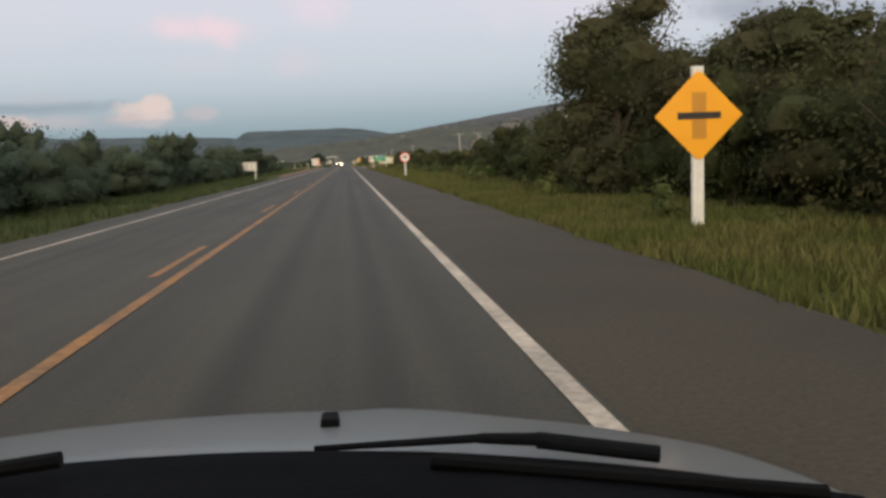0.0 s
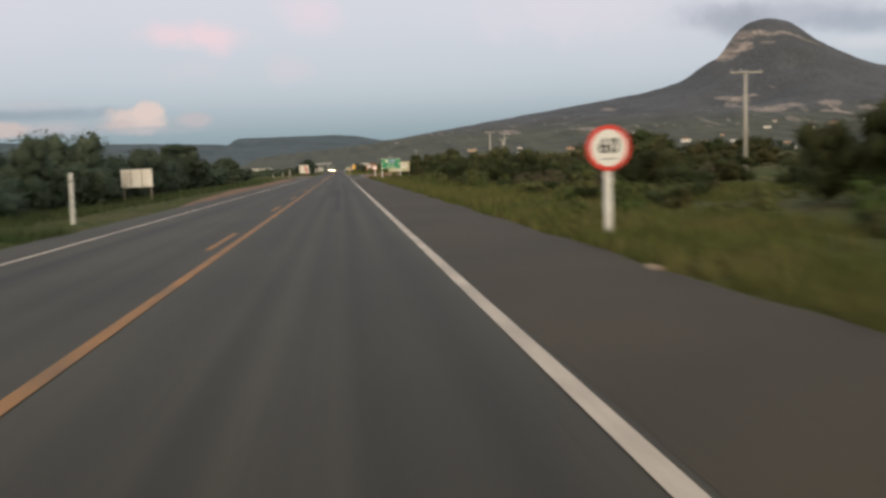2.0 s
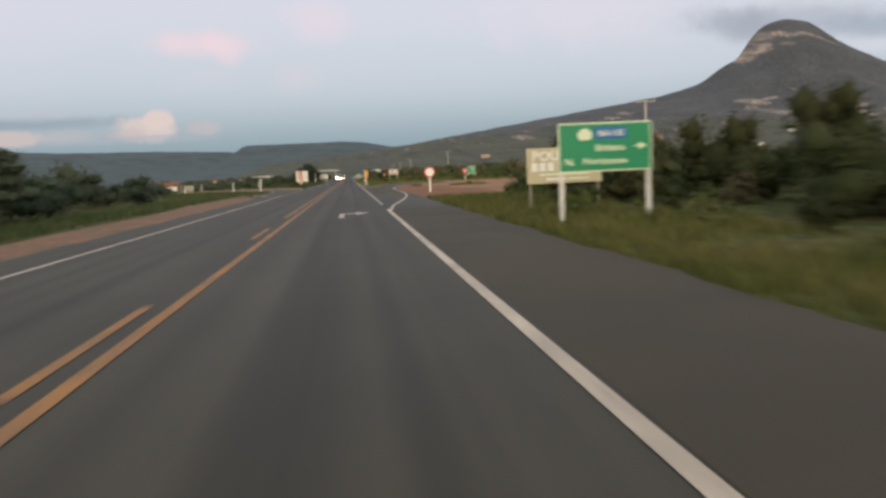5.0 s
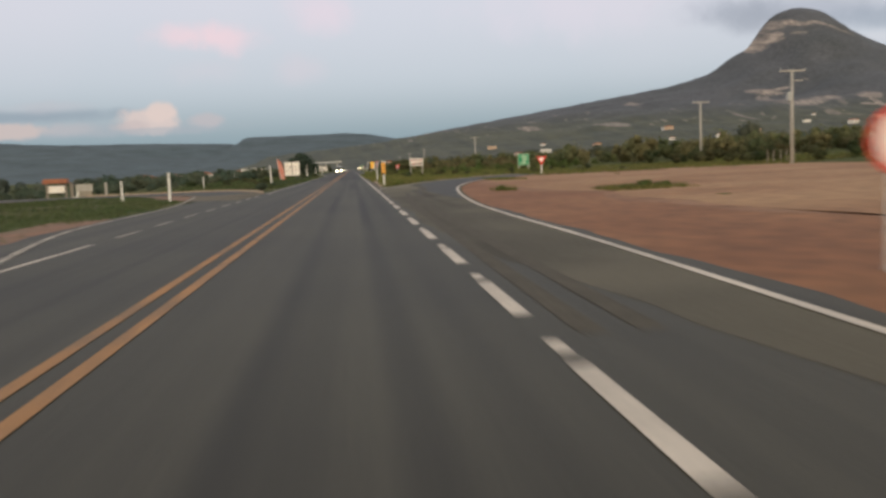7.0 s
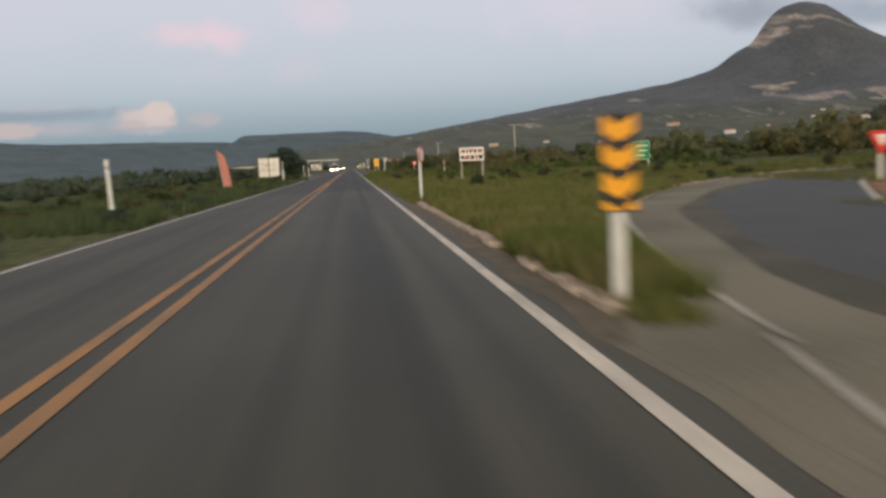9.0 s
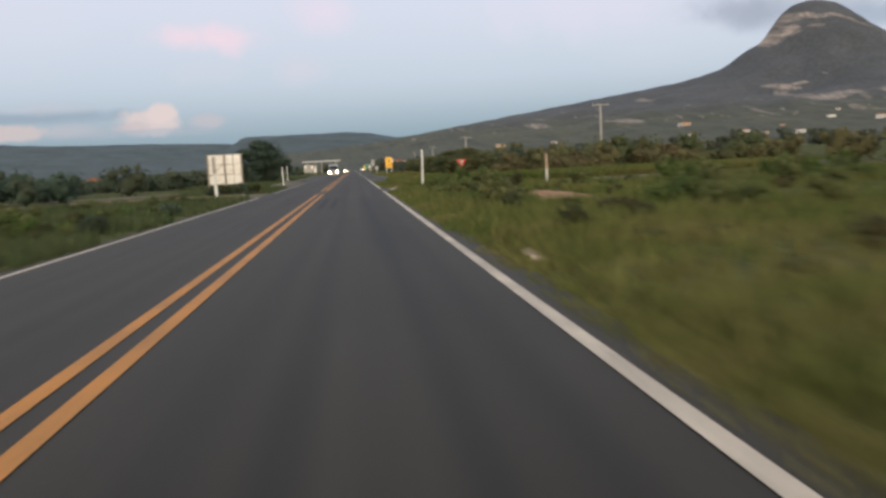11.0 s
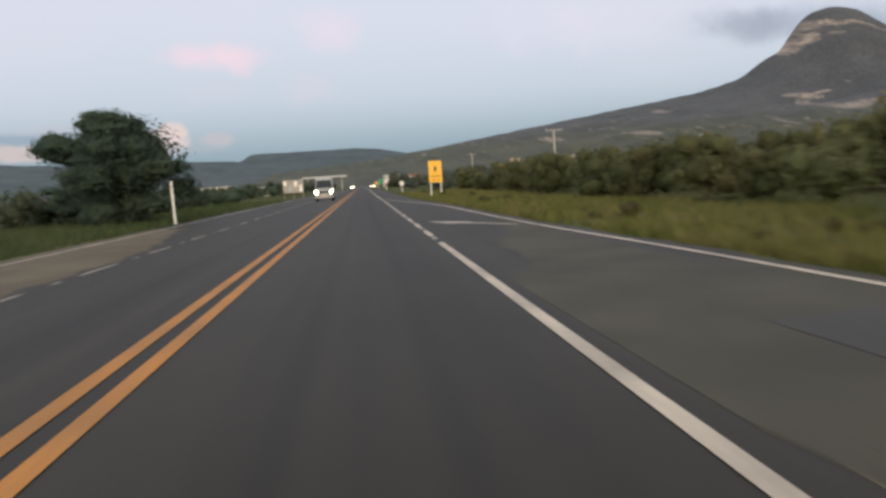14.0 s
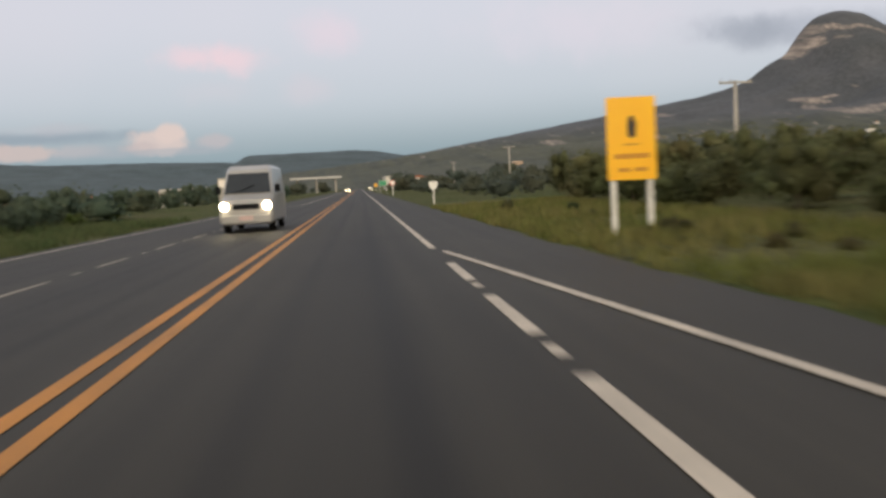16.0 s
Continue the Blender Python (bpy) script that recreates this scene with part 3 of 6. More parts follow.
def mountain_z(x, y):
    crest = sum(np.interp(x + k, CREST_X, CREST_Z) for k in (-16, 0, 16)) / 3
    base = np.minimum(crest, np.clip(94 + (x - 100) * 0.156, 60, 330) - 0.10 * np.clip(x - 1812, 0, None))
    off = np.where(y < 3200, (3200 - y) / 350, (y - 3200) / 330)
    dome = (crest - base) * np.exp(-(np.abs(off) ** 1.7))
    front = np.clip((3200 - y) / 1700, 0, 1)
    back = np.clip((y - 3200) / 900, 0, 1)
    fall = (1 - front) ** 1.35 * (1 - back) ** 1.2
    rough = 1 + 0.10 * lumps(x, y, 70, 2.0) * smooth_step(front, 0.02, 0.3) + 0.05 * lumps(x, y, 27, 5.0) * smooth_step(front, 0.0, 0.2)
    return base * fall * rough + dome + 2.0 * lumps(x, y, 16, 3.0) + 1.5 * lumps(x, y, 9, 8.0) - 8


mx, my = np.meshgrid(np.arange(-300, 3201, 20.0), np.arange(1480, 4101, 20.0))
mv = np.stack([mx, my, mountain_z(mx, my)], -1).reshape(-1, 3)
nx, ny = mx.shape[1], mx.shape[0]
gk = (np.arange(ny - 1)[:, None] * nx + np.arange(nx - 1)).ravel()
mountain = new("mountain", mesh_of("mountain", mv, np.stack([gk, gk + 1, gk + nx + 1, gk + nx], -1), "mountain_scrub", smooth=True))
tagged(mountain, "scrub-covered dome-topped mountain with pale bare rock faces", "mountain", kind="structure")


def hills_z(x, y):
    mesa = 178 * np.sqrt(np.clip((x + 585) / 95, 0, 1))  * (1 - 0.30 * smooth_step(x, -60, 420)) * (1 - 0.6 * smooth_step(x, 300, 1100))
    left = (150 + 0.045 * np.clip(-560 - x, 0, None) + 12 * lumps(x, y, 130, 3.0)) * smooth_step(-x, 430, 560)
    crest = np.maximum(mesa + 4 * lumps(x, y, 60, 6.0) * (mesa > 5), left)
    front = np.clip((4000 - y) / 1500, 0, 1)
    back = np.clip((y - 4000) / 500, 0, 1)
    return crest * (1 - front) ** 1.2 * (1 - back) * (1 + 0.08 * lumps(x, y, 75, 7.0) * smooth_step(front, 0.02, 0.2)) + 1.5 * lumps(x, y, 14, 2.0) - 8


hx, hy = np.meshgrid(np.arange(-3000, 1401, 25.0), np.arange(2450, 4501, 25.0))
hv = np.stack([hx, hy, hills_z(hx, hy)], -1).reshape(-1, 3)
nx, ny = hx.shape[1], hx.shape[0]
gk = (np.arange(ny - 1)[:, None] * nx + np.arange(nx - 1)).ravel()
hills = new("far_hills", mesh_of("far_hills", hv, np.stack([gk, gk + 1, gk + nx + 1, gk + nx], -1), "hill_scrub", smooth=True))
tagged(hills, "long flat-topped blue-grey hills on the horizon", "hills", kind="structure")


# ---- roads, drawn as strips between two edges ----
def strip(name, left, right, z, mat, thick=0.0, label="", category="", kind="structure"):
    """A sheet between two edges, given as points (x, y) in step with one another; thick: its depth downwards."""
    n = len(left)
    v = [(x, y, z) for x, y in left] + [(x, y, z) for x, y in right]
    f = [(k, n + k, n + k + 1, k + 1) for k in range(n - 1)]
    if thick:
        v += [(x, y, z - thick) for x, y in left] + [(x, y, z - thick) for x, y in right]
        f += [(k + 1, k, 2 * n + k, 2 * n + k + 1) if 0 else (k, k + 1, 2 * n + k + 1, 2 * n + k) for k in range(n - 1)]
        f += [(n + k + 1, n + k, 3 * n + k, 3 * n + k + 1) for k in range(n - 1)]
    ob = new(name, mesh_of(name, v, f, mat))
    return tagged(ob, label, category, kind=kind)


def curve_points(points, n):
    """A smooth run of n points through the given ones."""
    p = np.array(points, float)
    s = np.r_[0, np.cumsum(np.hypot(*np.diff(p, axis=0).T))]
    out = []
    for u in np.linspace(0, s[-1], n):
        k = int(np.clip(np.searchsorted(s, u) - 1, 0, len(p) - 2))
        w = (u - s[k]) / (s[k + 1] - s[k])
        a, b, c, d = p[max(k - 1, 0)], p[k], p[k + 1], p[min(k + 2, len(p) - 1)]
        out.append(0.5 * (2 * b + (c - a) * w + (2 * a - 5 * b + 4 * c - d) * w * w + (3 * b - a - 3 * c + d) * w ** 3))
    return [tuple(q) for q in out]


def ribbon(points, width):
    """The two edges of a painted line along points."""
    p = np.array(points, float)
    t = np.gradient(p, axis=0)
    t /= np.hypot(*t.T)[:, None]
    side = np.stack([t[:, 1], -t[:, 0]], -1) * width / 2
    return [tuple(q) for q in p - side], [tuple(q) for q in p + side]


def right_edge(y):
    e = np.interp(y, [-60, 165, 182, 232, 240, 240.1, 333.5, 334, 340, 340.5, 366, 372, 380, 390, 410, 437, 3000], [6.2, 6.3, 6.6, 6.6, 4.6, 4.05, 4.05, 4.4, 4.4, 4.05, 4.05, 7.95, 7.6, 7.15, 6.9, 6.2, 6.2])
    return e + 0.06 * math.sin(y * 0.9) + 0.04 * math.sin(y * 2.3)


def left_edge(y):
    e = np.interp(y, [-60, 70, 190, 205, 228, 240, 241, 333, 334, 342, 343, 360, 372, 500, 3000], [-5.0, -5.1, -5.2, -6.6, -6.6, -4.3, -4.0, -4.0, -4.4, -4.4, -4.0, -4.2, -7.9, -7.9, -5.2])
    return e - 0.06 * math.sin(y * 0.8 + 1) - 0.04 * math.sin(y * 2.1)


road_y = list(np.arange(-60, 283, 1.0))
far_y = list(np.arange(282, 520, 1.0)) + list(np.arange(520, 3000, 40.0))
strip("road_ahead", [(left_edge(y), y) for y in far_y], [(right_edge(y), y) for y in far_y], 0.0, "dark_asphalt", 0.12, "darker resurfaced highway asphalt after the junction", "road")
strip("road", [(left_edge(y), y) for y in road_y], [(right_edge(y), y) for y in road_y], 0.0, "asphalt", 0.12, "worn grey two-lane highway asphalt with tyre-darkened tracks", "road")

shoulder_y = list(np.arange(-60, 164, 1.0))
strip("shoulder", [(3.72 + 0.02 * math.sin(y * 0.7), y) for y in shoulder_y], [(right_edge(y) - 0.02, y) for y in shoulder_y], 0.0024, "shoulder_asphalt", 0.0, "brownish worn asphalt shoulder beside the lane", "road shoulder")


def painted(name, points, width, mat, label, z=0.008):
    a, b = ribbon(points, width)
    return strip(name, a, b, z, mat, 0.0, label, "road marking")


def straight(x, y0, y1, step=8.0):
    n = max(2, int((y1 - y0) / step) + 1)
    return [(x, y) for y in np.linspace(y0, y1, n)]


YR, YL, LL = 0.0, -0.35, -3.73
painted("edge_line", straight(3.6, -60, 163), 0.15, "white_line", "long worn white edge line beside the lane")
painted("edge_line", straight(3.6, 231.5, 334.5), 0.15, "white_line", "long worn white edge line beside the lane")
painted("edge_line", straight(3.6, 339.7, 383.3), 0.15, "white_line", "long worn white edge line beside the lane")
painted("edge_line", straight(3.6, 437, 1500, 60), 0.15, "white_line", "long worn white edge line beside the lane")
painted("centre_line", straight(YR, -60, 283), 0.15, "worn_yellow_line", "long faded yellow centre line")
painted("centre_line", straight(YR, 283, 334.5), 0.16, "yellow_line", "long worn yellow centre line")
painted("centre_line", straight(YR, 340.5, 1500, 60), 0.17, "yellow_line", "long worn yellow centre line")
painted("centre_line", straight(YL, 160, 283), 0.14, "worn_yellow_line", "long faded yellow centre line")
painted("centre_line", straight(YL, 283, 335.5), 0.15, "yellow_line", "long worn yellow centre line")
painted("centre_line", straight(YL, 341, 1500, 60), 0.17, "yellow_line", "long worn yellow centre line")
painted("edge_line", straight(LL, -60, 200), 0.12, "white_line", "long worn white edge line beside the far lane")
painted("edge_line", straight(LL, 237, 334), 0.12, "white_line", "long worn white edge line beside the far lane")
painted("edge_line", straight(LL, 343, 374.4), 0.12, "white_line", "long worn white edge line beside the far lane")
painted("edge_line", curve_points([(-34, 353), (-18, 356), (-11, 361), (-8.4, 368), (-7.4, 378), (-7.1, 392), (-7.1, 470), (LL, 500)], 50), 0.12, "white_line", "white edge line of the widened far lane")
painted("edge_line", straight(LL, 500, 1500, 60), 0.12, "white_line", "long worn white edge line beside the far lane")


def dashes(x, y0, y1, pitch, length, width, mat, label, group):
    first = None
    y = y0
    while y < y1:
        if first is None:
            a, b = ribbon([(0, 0), (0, length)], width)
            first = strip("lane_dash", a, b, 0.0, mat, 0.0, label, "road marking")
            first["group"] = group
            first.matrix_basis = pose(x, y, 0.008)
        else:
            copy_thing(first, pose(x, y, 0.008))
        y += pitch


for x in (YR, YL):
    painted("worn_marking", straight(x, 334.6, 340.4, 1.0), 0.17, "verge_dirt", "brown remains of the centre line across the junction", 0.0075)
dashes(YL, -17.3, 90, 14.1, 4.0, 0.13, "worn_yellow_line", "worn yellow centre line dash", "yellow centre dashes")
dashes(YL, 93.0, 158, 14.2, 4.0, 0.13, "worn_yellow_line", "worn yellow centre line dash", "yellow centre dashes")
dashes(3.6, 168.7, 200, 4.045, 2.15, 0.17, "white_line", "worn white lane dash", "turning lane dashes")
dashes(3.6, 201.06, 231, 3.9, 2.15, 0.17, "white_line", "worn white lane dash", "turning lane dashes")
dashes(3.6, 171.5, 229, 3.97, 0.4, 0.13, "white_line", "short pale road stud patch between dashes", "turning lane studs")
dashes(3.6, 385.65, 420, 4.28, 2.3, 0.16, "white_line", "worn white lane dash", "merging lane dashes")
dashes(3.6, 422.4, 434, 4.27, 2.6, 0.16, "white_line", "worn white lane dash", "merging lane dashes")
dashes(3.6, 384.55, 420, 4.28, 0.48, 0.13, "white_line", "short pale road stud patch between dashes", "merging lane studs")
dashes(3.6, 425.72, 434, 4.4, 0.4, 0.12, "white_line", "short pale road stud patch between dashes", "merging lane studs")
dashes(LL, 379.95, 470, 5.1, 0.35, 0.11, "faint_line", "short pale road stud patch between dashes", "far merging lane studs")
dashes(LL, 202, 232, 4.0, 2.2, 0.12, "faint_line", "worn white lane dash", "far turning lane dashes")
dashes(LL, 376.3, 480, 5.1, 2.3, 0.12, "faint_line", "worn white lane dash", "far merging lane dashes")

# right turning lane and its bend away from the highway
ramp_in = curve_points([(3.66, 161.5), (4.1, 167), (5.1, 175), (5.95, 184.5), (6.25, 195), (6.25, 204), (6.5, 211), (7.4, 221.5), (8.9, 232.4), (12.1, 246), (16.7, 255), (25.4, 267), (38, 277), (60, 288)], 60)
ramp_far = curve_points([(4.15, 240.5), (5.5, 241.4), (7.1, 248), (9.1, 253.6), (13.3, 261.4), (20, 269.5), (29, 277), (40, 285.5), (60, 297)], 40)
painted("edge_line", ramp_in, 0.13, "white_line", "curved white edge line of the turning lane", 0.014)
inner = [(x + 0.2, y) for x, y in ramp_in if y > 205]
outer = curve_points([(6.2, 205), (6.2, 213), (5.2, 224), (4.3, 235), *[ramp_far[k] for k in range(0, 40, 3)], ramp_far[-1]], len(inner))
strip("side_road", inner, outer, 0.005, "pale_asphalt", 0.12, "dusty asphalt side road bending away past the island", "road")
lane_left = curve_points([(6.6, 213.5), (6.3, 219), (6.2, 225), (6.6, 231), (6.85, 235), (6.9, 239), (7.42, 242.9), (9.34, 248.9), (12.04, 255.2), (18.2, 264), (28, 273.2), (37, 280), (57, 291.5)], 50)
lane_right = curve_points([(6.66, 213.5), (7.1, 219), (7.7, 224.3), (8.35, 229), (8.95, 233), (9.7, 236.8), (10.5, 240.2), (12.3, 246.6), (16.9, 255.4), (22.5, 263.6), (29.1, 270.6), (37.7, 276.7), (57, 286.3)], 50)
strip("side_road_lane", [(x - 0.10 * math.sin(1.3 * k) * (5 < k < 40), y) for k, (x, y) in enumerate(lane_left)], lane_right, 0.0068, "new_asphalt", 0.0, "newer dark asphalt on the bend of the side road", "road")
strip("side_road_lane", [(x - 0.10 - 0.55 * smooth_step(k, 2, 14) - 0.12 * math.sin(1.1 * k), y) for k, (x, y) in enumerate(lane_left)], [tuple(0.5 * (np.array(p) + np.array(q))) for p, q in zip(lane_left, lane_right)], 0.0060, "half_dusty_asphalt", 0.0, "half dusty asphalt beside the darker lane", "road")
lane_y = list(np.arange(176, 241, 1.0))
strip("turning_lane", [(3.85 + 0.06 * math.sin(y * 0.8) + 0.04 * math.sin(y * 2.3) + 2.1 * (1 - smooth_step(y, 177, 200)), y) for y in lane_y], [(min(6.2, right_edge(y) - 0.1), y) for y in lane_y], 0.003, "pale_asphalt", 0.0, "dust-pale asphalt turning lane", "road")
for run, w, m in (([(4.0, 188), (4.12, 200), (4.37, 213), (4.96, 224)], 0.24, "tyre_trace"), ([(4.5, 188), (4.6, 202), (4.9, 214), (5.2, 218.5), (5.65, 225)], 0.24, "tyre_trace"), ([(5.45, 221), (5.75, 225.5), (6.15, 230)], 0.10, "dark_asphalt"), ([(5.25, 224), (5.4, 226), (5.75, 229.5)], 0.08, "dark_asphalt")):
    a, b = ribbon(curve_points(run, 20), w)
    strip("skid_mark", a, b, 0.0060 if m == "tyre_trace" else 0.0092, m, 0.0, "dark tyre trace curving through the turning lane", "skid mark")
earth_in = [(x + 0.25, y - 0.05) for x, y in ramp_in if y > 178]
earth_out = curve_points([(9, 176), (20, 190), (34, 205), (46, 225), (58, 250), (70, 270)], len(earth_in))
strip("bare_earth", earth_in, earth_out, -0.012, "red_earth", 0.0, "bare reddish earth lot beside the turning lane", "ground")
tan_in = curve_points([(13.4, 186), (12.6, 198), (12.1, 208), (12.6, 214.5), (11.3, 222), (11.5, 231), (13.4, 246), (18.2, 254.6), (26.5, 266), (38, 275.5), (58, 286)], len(earth_in))
tan_in = [(x + 0.35 * math.sin(1.7 * k) * (y < 240), y) for k, (x, y) in enumerate(tan_in)]
tan_out = [tuple(np.array(a) * 0.06 + np.array(b) * 0.94) for a, b in zip(earth_in, earth_out)]
strip("bare_earth", tan_in[3:], tan_out[3:], -0.007, "tan_earth", 0.0, "paler sandy earth in the middle of the lot", "ground")

strip("bare_earth", [(x - 0.9 - 0.4 * math.sin(0.9 * k) - 0.25 * math.sin(2.3 * k), y - 0.6) for k, (x, y) in enumerate(tan_in)][2:40], [(x + 1.5, y) for x, y in tan_in][2:40], -0.0095, "mixed_earth", 0.0, "ruddy earth where sand and red soil mix", "ground")
for x, y, w, turn in ((13.2, 209.5, 2.4, 12), (15.5, 211.5, 3.0, -8), (19.5, 222, 4.2, 10), (17.0, 231, 3.2, -14), (24.5, 238, 4.6, 6), (14.8, 226, 2.0, 20), (22.0, 229.5, 2.6, -20), (29.0, 250, 4.0, 14)):
    c, n = math.cos(math.radians(turn)), math.sin(math.radians(turn))
    edge = [(u, 0.22 * math.sin(math.pi * (u + w / 2) / w) * (1 + 0.5 * math.sin(5 * u + x))) for u in np.linspace(-w / 2, w / 2, 15)]
    strip("bare_earth", [(x + u * c - v * n, y + u * n + v * c) for u, v in edge], [(x + u * c + v * n, y + u * n - v * c) for u, v in edge], -0.003, "red_earth", 0.0, "thin reddish streak washed over the sand", "ground")

# left turning lane, mirrored across the highway
left_in = curve_points([(-4.2, 196), (-6.0, 205), (-6.3, 214), (-6.5, 221), (-7.7, 231), (-9.1, 238.7), (-12.5, 244), (-22, 247), (-40, 250)], 40)
left_far = curve_points([(-3.95, 237), (-5.4, 244.3), (-8.0, 251), (-10.6, 253.5), (-15, 255), (-24, 257), (-40, 261)], 40)
painted("edge_line", left_in, 0.17, "faint_line", "curved dirty white edge line of the far turning lane", 0.014)
lin = [q for q in left_in if q[1] > 226]
lout = curve_points([(-4.2, 226), *[left_far[k] for k in range(0, 40, 4)], left_far[-1]], len(lin))
strip("side_road", lout, lin, 0.005, "dusty_asphalt", 0.12, "dusty asphalt side road on the far side of the highway", "road")
strip("side_road_lane", [tuple(np.array(a) * 0.8 + np.array(b) * 0.2) for a, b in zip(lout, lin)][5:], [tuple(np.array(a) * 0.15 + np.array(b) * 0.85) for a, b in zip(lout, lin)][5:], 0.010, "new_asphalt", 0.0, "newer dark asphalt on the far side road", "road")
strip("earth_shoulder", [(-5.2 - 2.0 * smooth_step(y, 86, 120) - 0.25 * math.sin(y * 0.21) - 1.4 * smooth_step(y, 150, 195), y) for y in np.arange(84, 214, 2.0)], [(left_edge(y) + 0.02, y) for y in np.arange(84, 214, 2.0)], -0.012, "orange_earth", 0.0, "orange earth shoulder along the far lane", "ground")

strip("bare_earth", [(x - 0.25 - 2.4 * math.sin(math.pi * k / 9) - 0.3 * math.sin(2.1 * k), y + 0.4 * math.sin(math.pi * k / 9)) for k, (x, y) in enumerate(left_in[17:27])], [(x - 0.22, y) for x, y in left_in[17:27]], -0.008, "orange_earth", 0.0, "bare reddish earth inside the bend of the far side road", "ground")
patch_y = np.arange(311.5, 323.8, 0.4)
patch_v = [(x, y, float(ground_z(x, y)) + 0.03) for k in (0, 1) for y in patch_y for x in (float(np.interp(y, [311.5, 314, 318, 323.6], [8.9, 8.1, 8.4, 10.4])) + 0.15 * math.sin(3 * y) if k == 0 else float(np.interp(y, [311.5, 314, 319, 323.6], [9.3, 10.8, 11.3, 11.0])) + 0.2 * math.sin(2 * y + 1),)]
np_ = len(patch_y)
tagged(new("bare_earth", mesh_of("bare_earth", patch_v, [(k, np_ + k, np_ + k + 1, k + 1) for k in range(np_ - 1)], "tan_earth")), "small bare reddish patch in the grass", "ground", kind="structure")


def on_patch(x, y):
    return 7.4 < x < 11.6 and 309.5 < y < 324


strip("dirt_edge", [(3.82 + 0.07 * math.sin(y * 1.7), y) for y in np.arange(239.5, 264, 0.5)], [(4.26 + 0.5 * (1 - smooth_step(y, 239.5, 241.5)), y) for y in np.arange(239.5, 264, 0.5)], 0.0042, "verge_dirt", 0.0, "brown dirt washed up along the kerb", "ground")

painted("edge_line", curve_points([(5.02, 239.3), (4.45, 236.8), (3.97, 234.0), (3.80, 232.3), (3.72, 230.6)], 16), 0.08, "faint_line", "dust-covered white line at the island nose", 0.0165)

# small crossing road and the merging lane after it
strip("side_road", [(4.0, 339.8), (7, 339.0), (11, 338.6), (22, 340), (45, 346)], [(4.0, 334.4), (7, 335.4), (11, 335.4), (22, 336), (45, 341)], 0.005, "dusty_asphalt", 0.12, "dusty narrow crossing road", "road")
strip("side_road", [(-45, 344), (-14, 341.5), (-7, 341.5), (-3.9, 342.5)], [(-45, 338), (-14, 336.5), (-7, 335.4), (-3.9, 334.2)], 0.005, "dusty_asphalt", 0.12, "dusty narrow crossing road", "road")
merge_out = curve_points([(46, 356), (24, 354.5), (13, 357), (8.9, 362.2), (7.65, 369.4), (7.25, 378), (6.75, 388), (6.5, 400), (6.3, 411), (5.5, 421), (4.6, 429), (3.75, 436)], 60)
merge_in = curve_points([(46, 349), (24, 347.5), (11, 350.5), (7.2, 357.5), (5.6, 364), (4.1, 367.5), (3.9, 371), (3.85, 376)], 30)
painted("edge_line", merge_out, 0.14, "white_line", "white edge line of the merging lane running into the lane", 0.014)
mo = [q for q in merge_out if q[1] < 377]
strip("side_road", [(x + 0.3, y + 0.3) for x, y in mo], curve_points(merge_in, len(mo)), 0.005, "dust_film", 0.12, "dusty merging lane coming from the side road", "road")
dl_y = list(np.arange(366.5, 395.5, 0.5))
dl_r = [float(np.interp(y, [366, 372, 396], [7.0, 6.9, 6.3])) + 0.06 * math.sin(y * 3.1) for y in dl_y]
strip("dusty_lane", [(min(4.15 + 0.18 * math.sin(y * 0.9) + 0.10 * math.sin(y * 2.7) + 2.3 * smooth_step(y, 374, 395), r - 0.02), y) for y, r in zip(dl_y, dl_r)], list(zip(dl_r, dl_y)), 0.0045, "dust_film", 0.0, "dust-pale asphalt where the lanes merge", "road")
strip("side_road_lane", [(x + 0.25, y + 0.25) for x, y in mo][4:-2], [tuple(np.array(a) * 0.42 + np.array(b) * 0.58) for a, b in zip(mo, curve_points(merge_in, len(mo)))][4:-2], 0.010, "new_asphalt", 0.0, "newer dark asphalt on the merging side road", "road")
strip("dusty_lane", [(-7.8, y) for y in np.arange(372, 402, 0.5)], [(-4.0 - 2.0 * smooth_step(y, 385, 402) + 0.12 * math.sin(1.9 * y) + 0.10 * math.sin(4.3 * y), y) for y in np.arange(372, 402, 0.5)], 0.0045, "dusty_asphalt", 0.0, "dust-pale asphalt at the end of the far lane", "road")
strip("side_road", curve_points([(-40, 352.4), (-18, 355.5), (-11.3, 360.6), (-8.7, 367.5), (-7.8, 376)], 24), curve_points([(-40, 346.5), (-18, 349), (-9, 354), (-5.2, 361), (-4.2, 372)], 24), 0.005, "dusty_asphalt", 0.12, "dusty merging lane on the far side", "road")
painted("edge_line", curve_points([(5.12, 239.2), (5.5, 241.3), (7.1, 247.8), (9.1, 253.7), (13.3, 261.6), (20, 269.7), (29, 277.2), (40, 285.7)], 50), 0.085, "faint_line", "curved worn white line round the grass island", 0.016)
strip("bare_earth", [(4.02, y) for y in np.arange(361.5, 369.6, 0.5)], [(float(np.interp(y, [361.5, 364, 367.5, 369.5], [6.2, 5.9, 4.7, 4.3])) + 0.1 * math.sin(5 * y), y) for y in np.arange(361.5, 369.6, 0.5)], 0.002, "dusty_asphalt", 0.0, "dusty gravelly tip of the grass island", "ground")
painted("kerb_paint", [(4.32, 338.2), (4.45, 335.1)], 0.34, "white_line", "white painted patch at the crossing road mouth", 0.014)

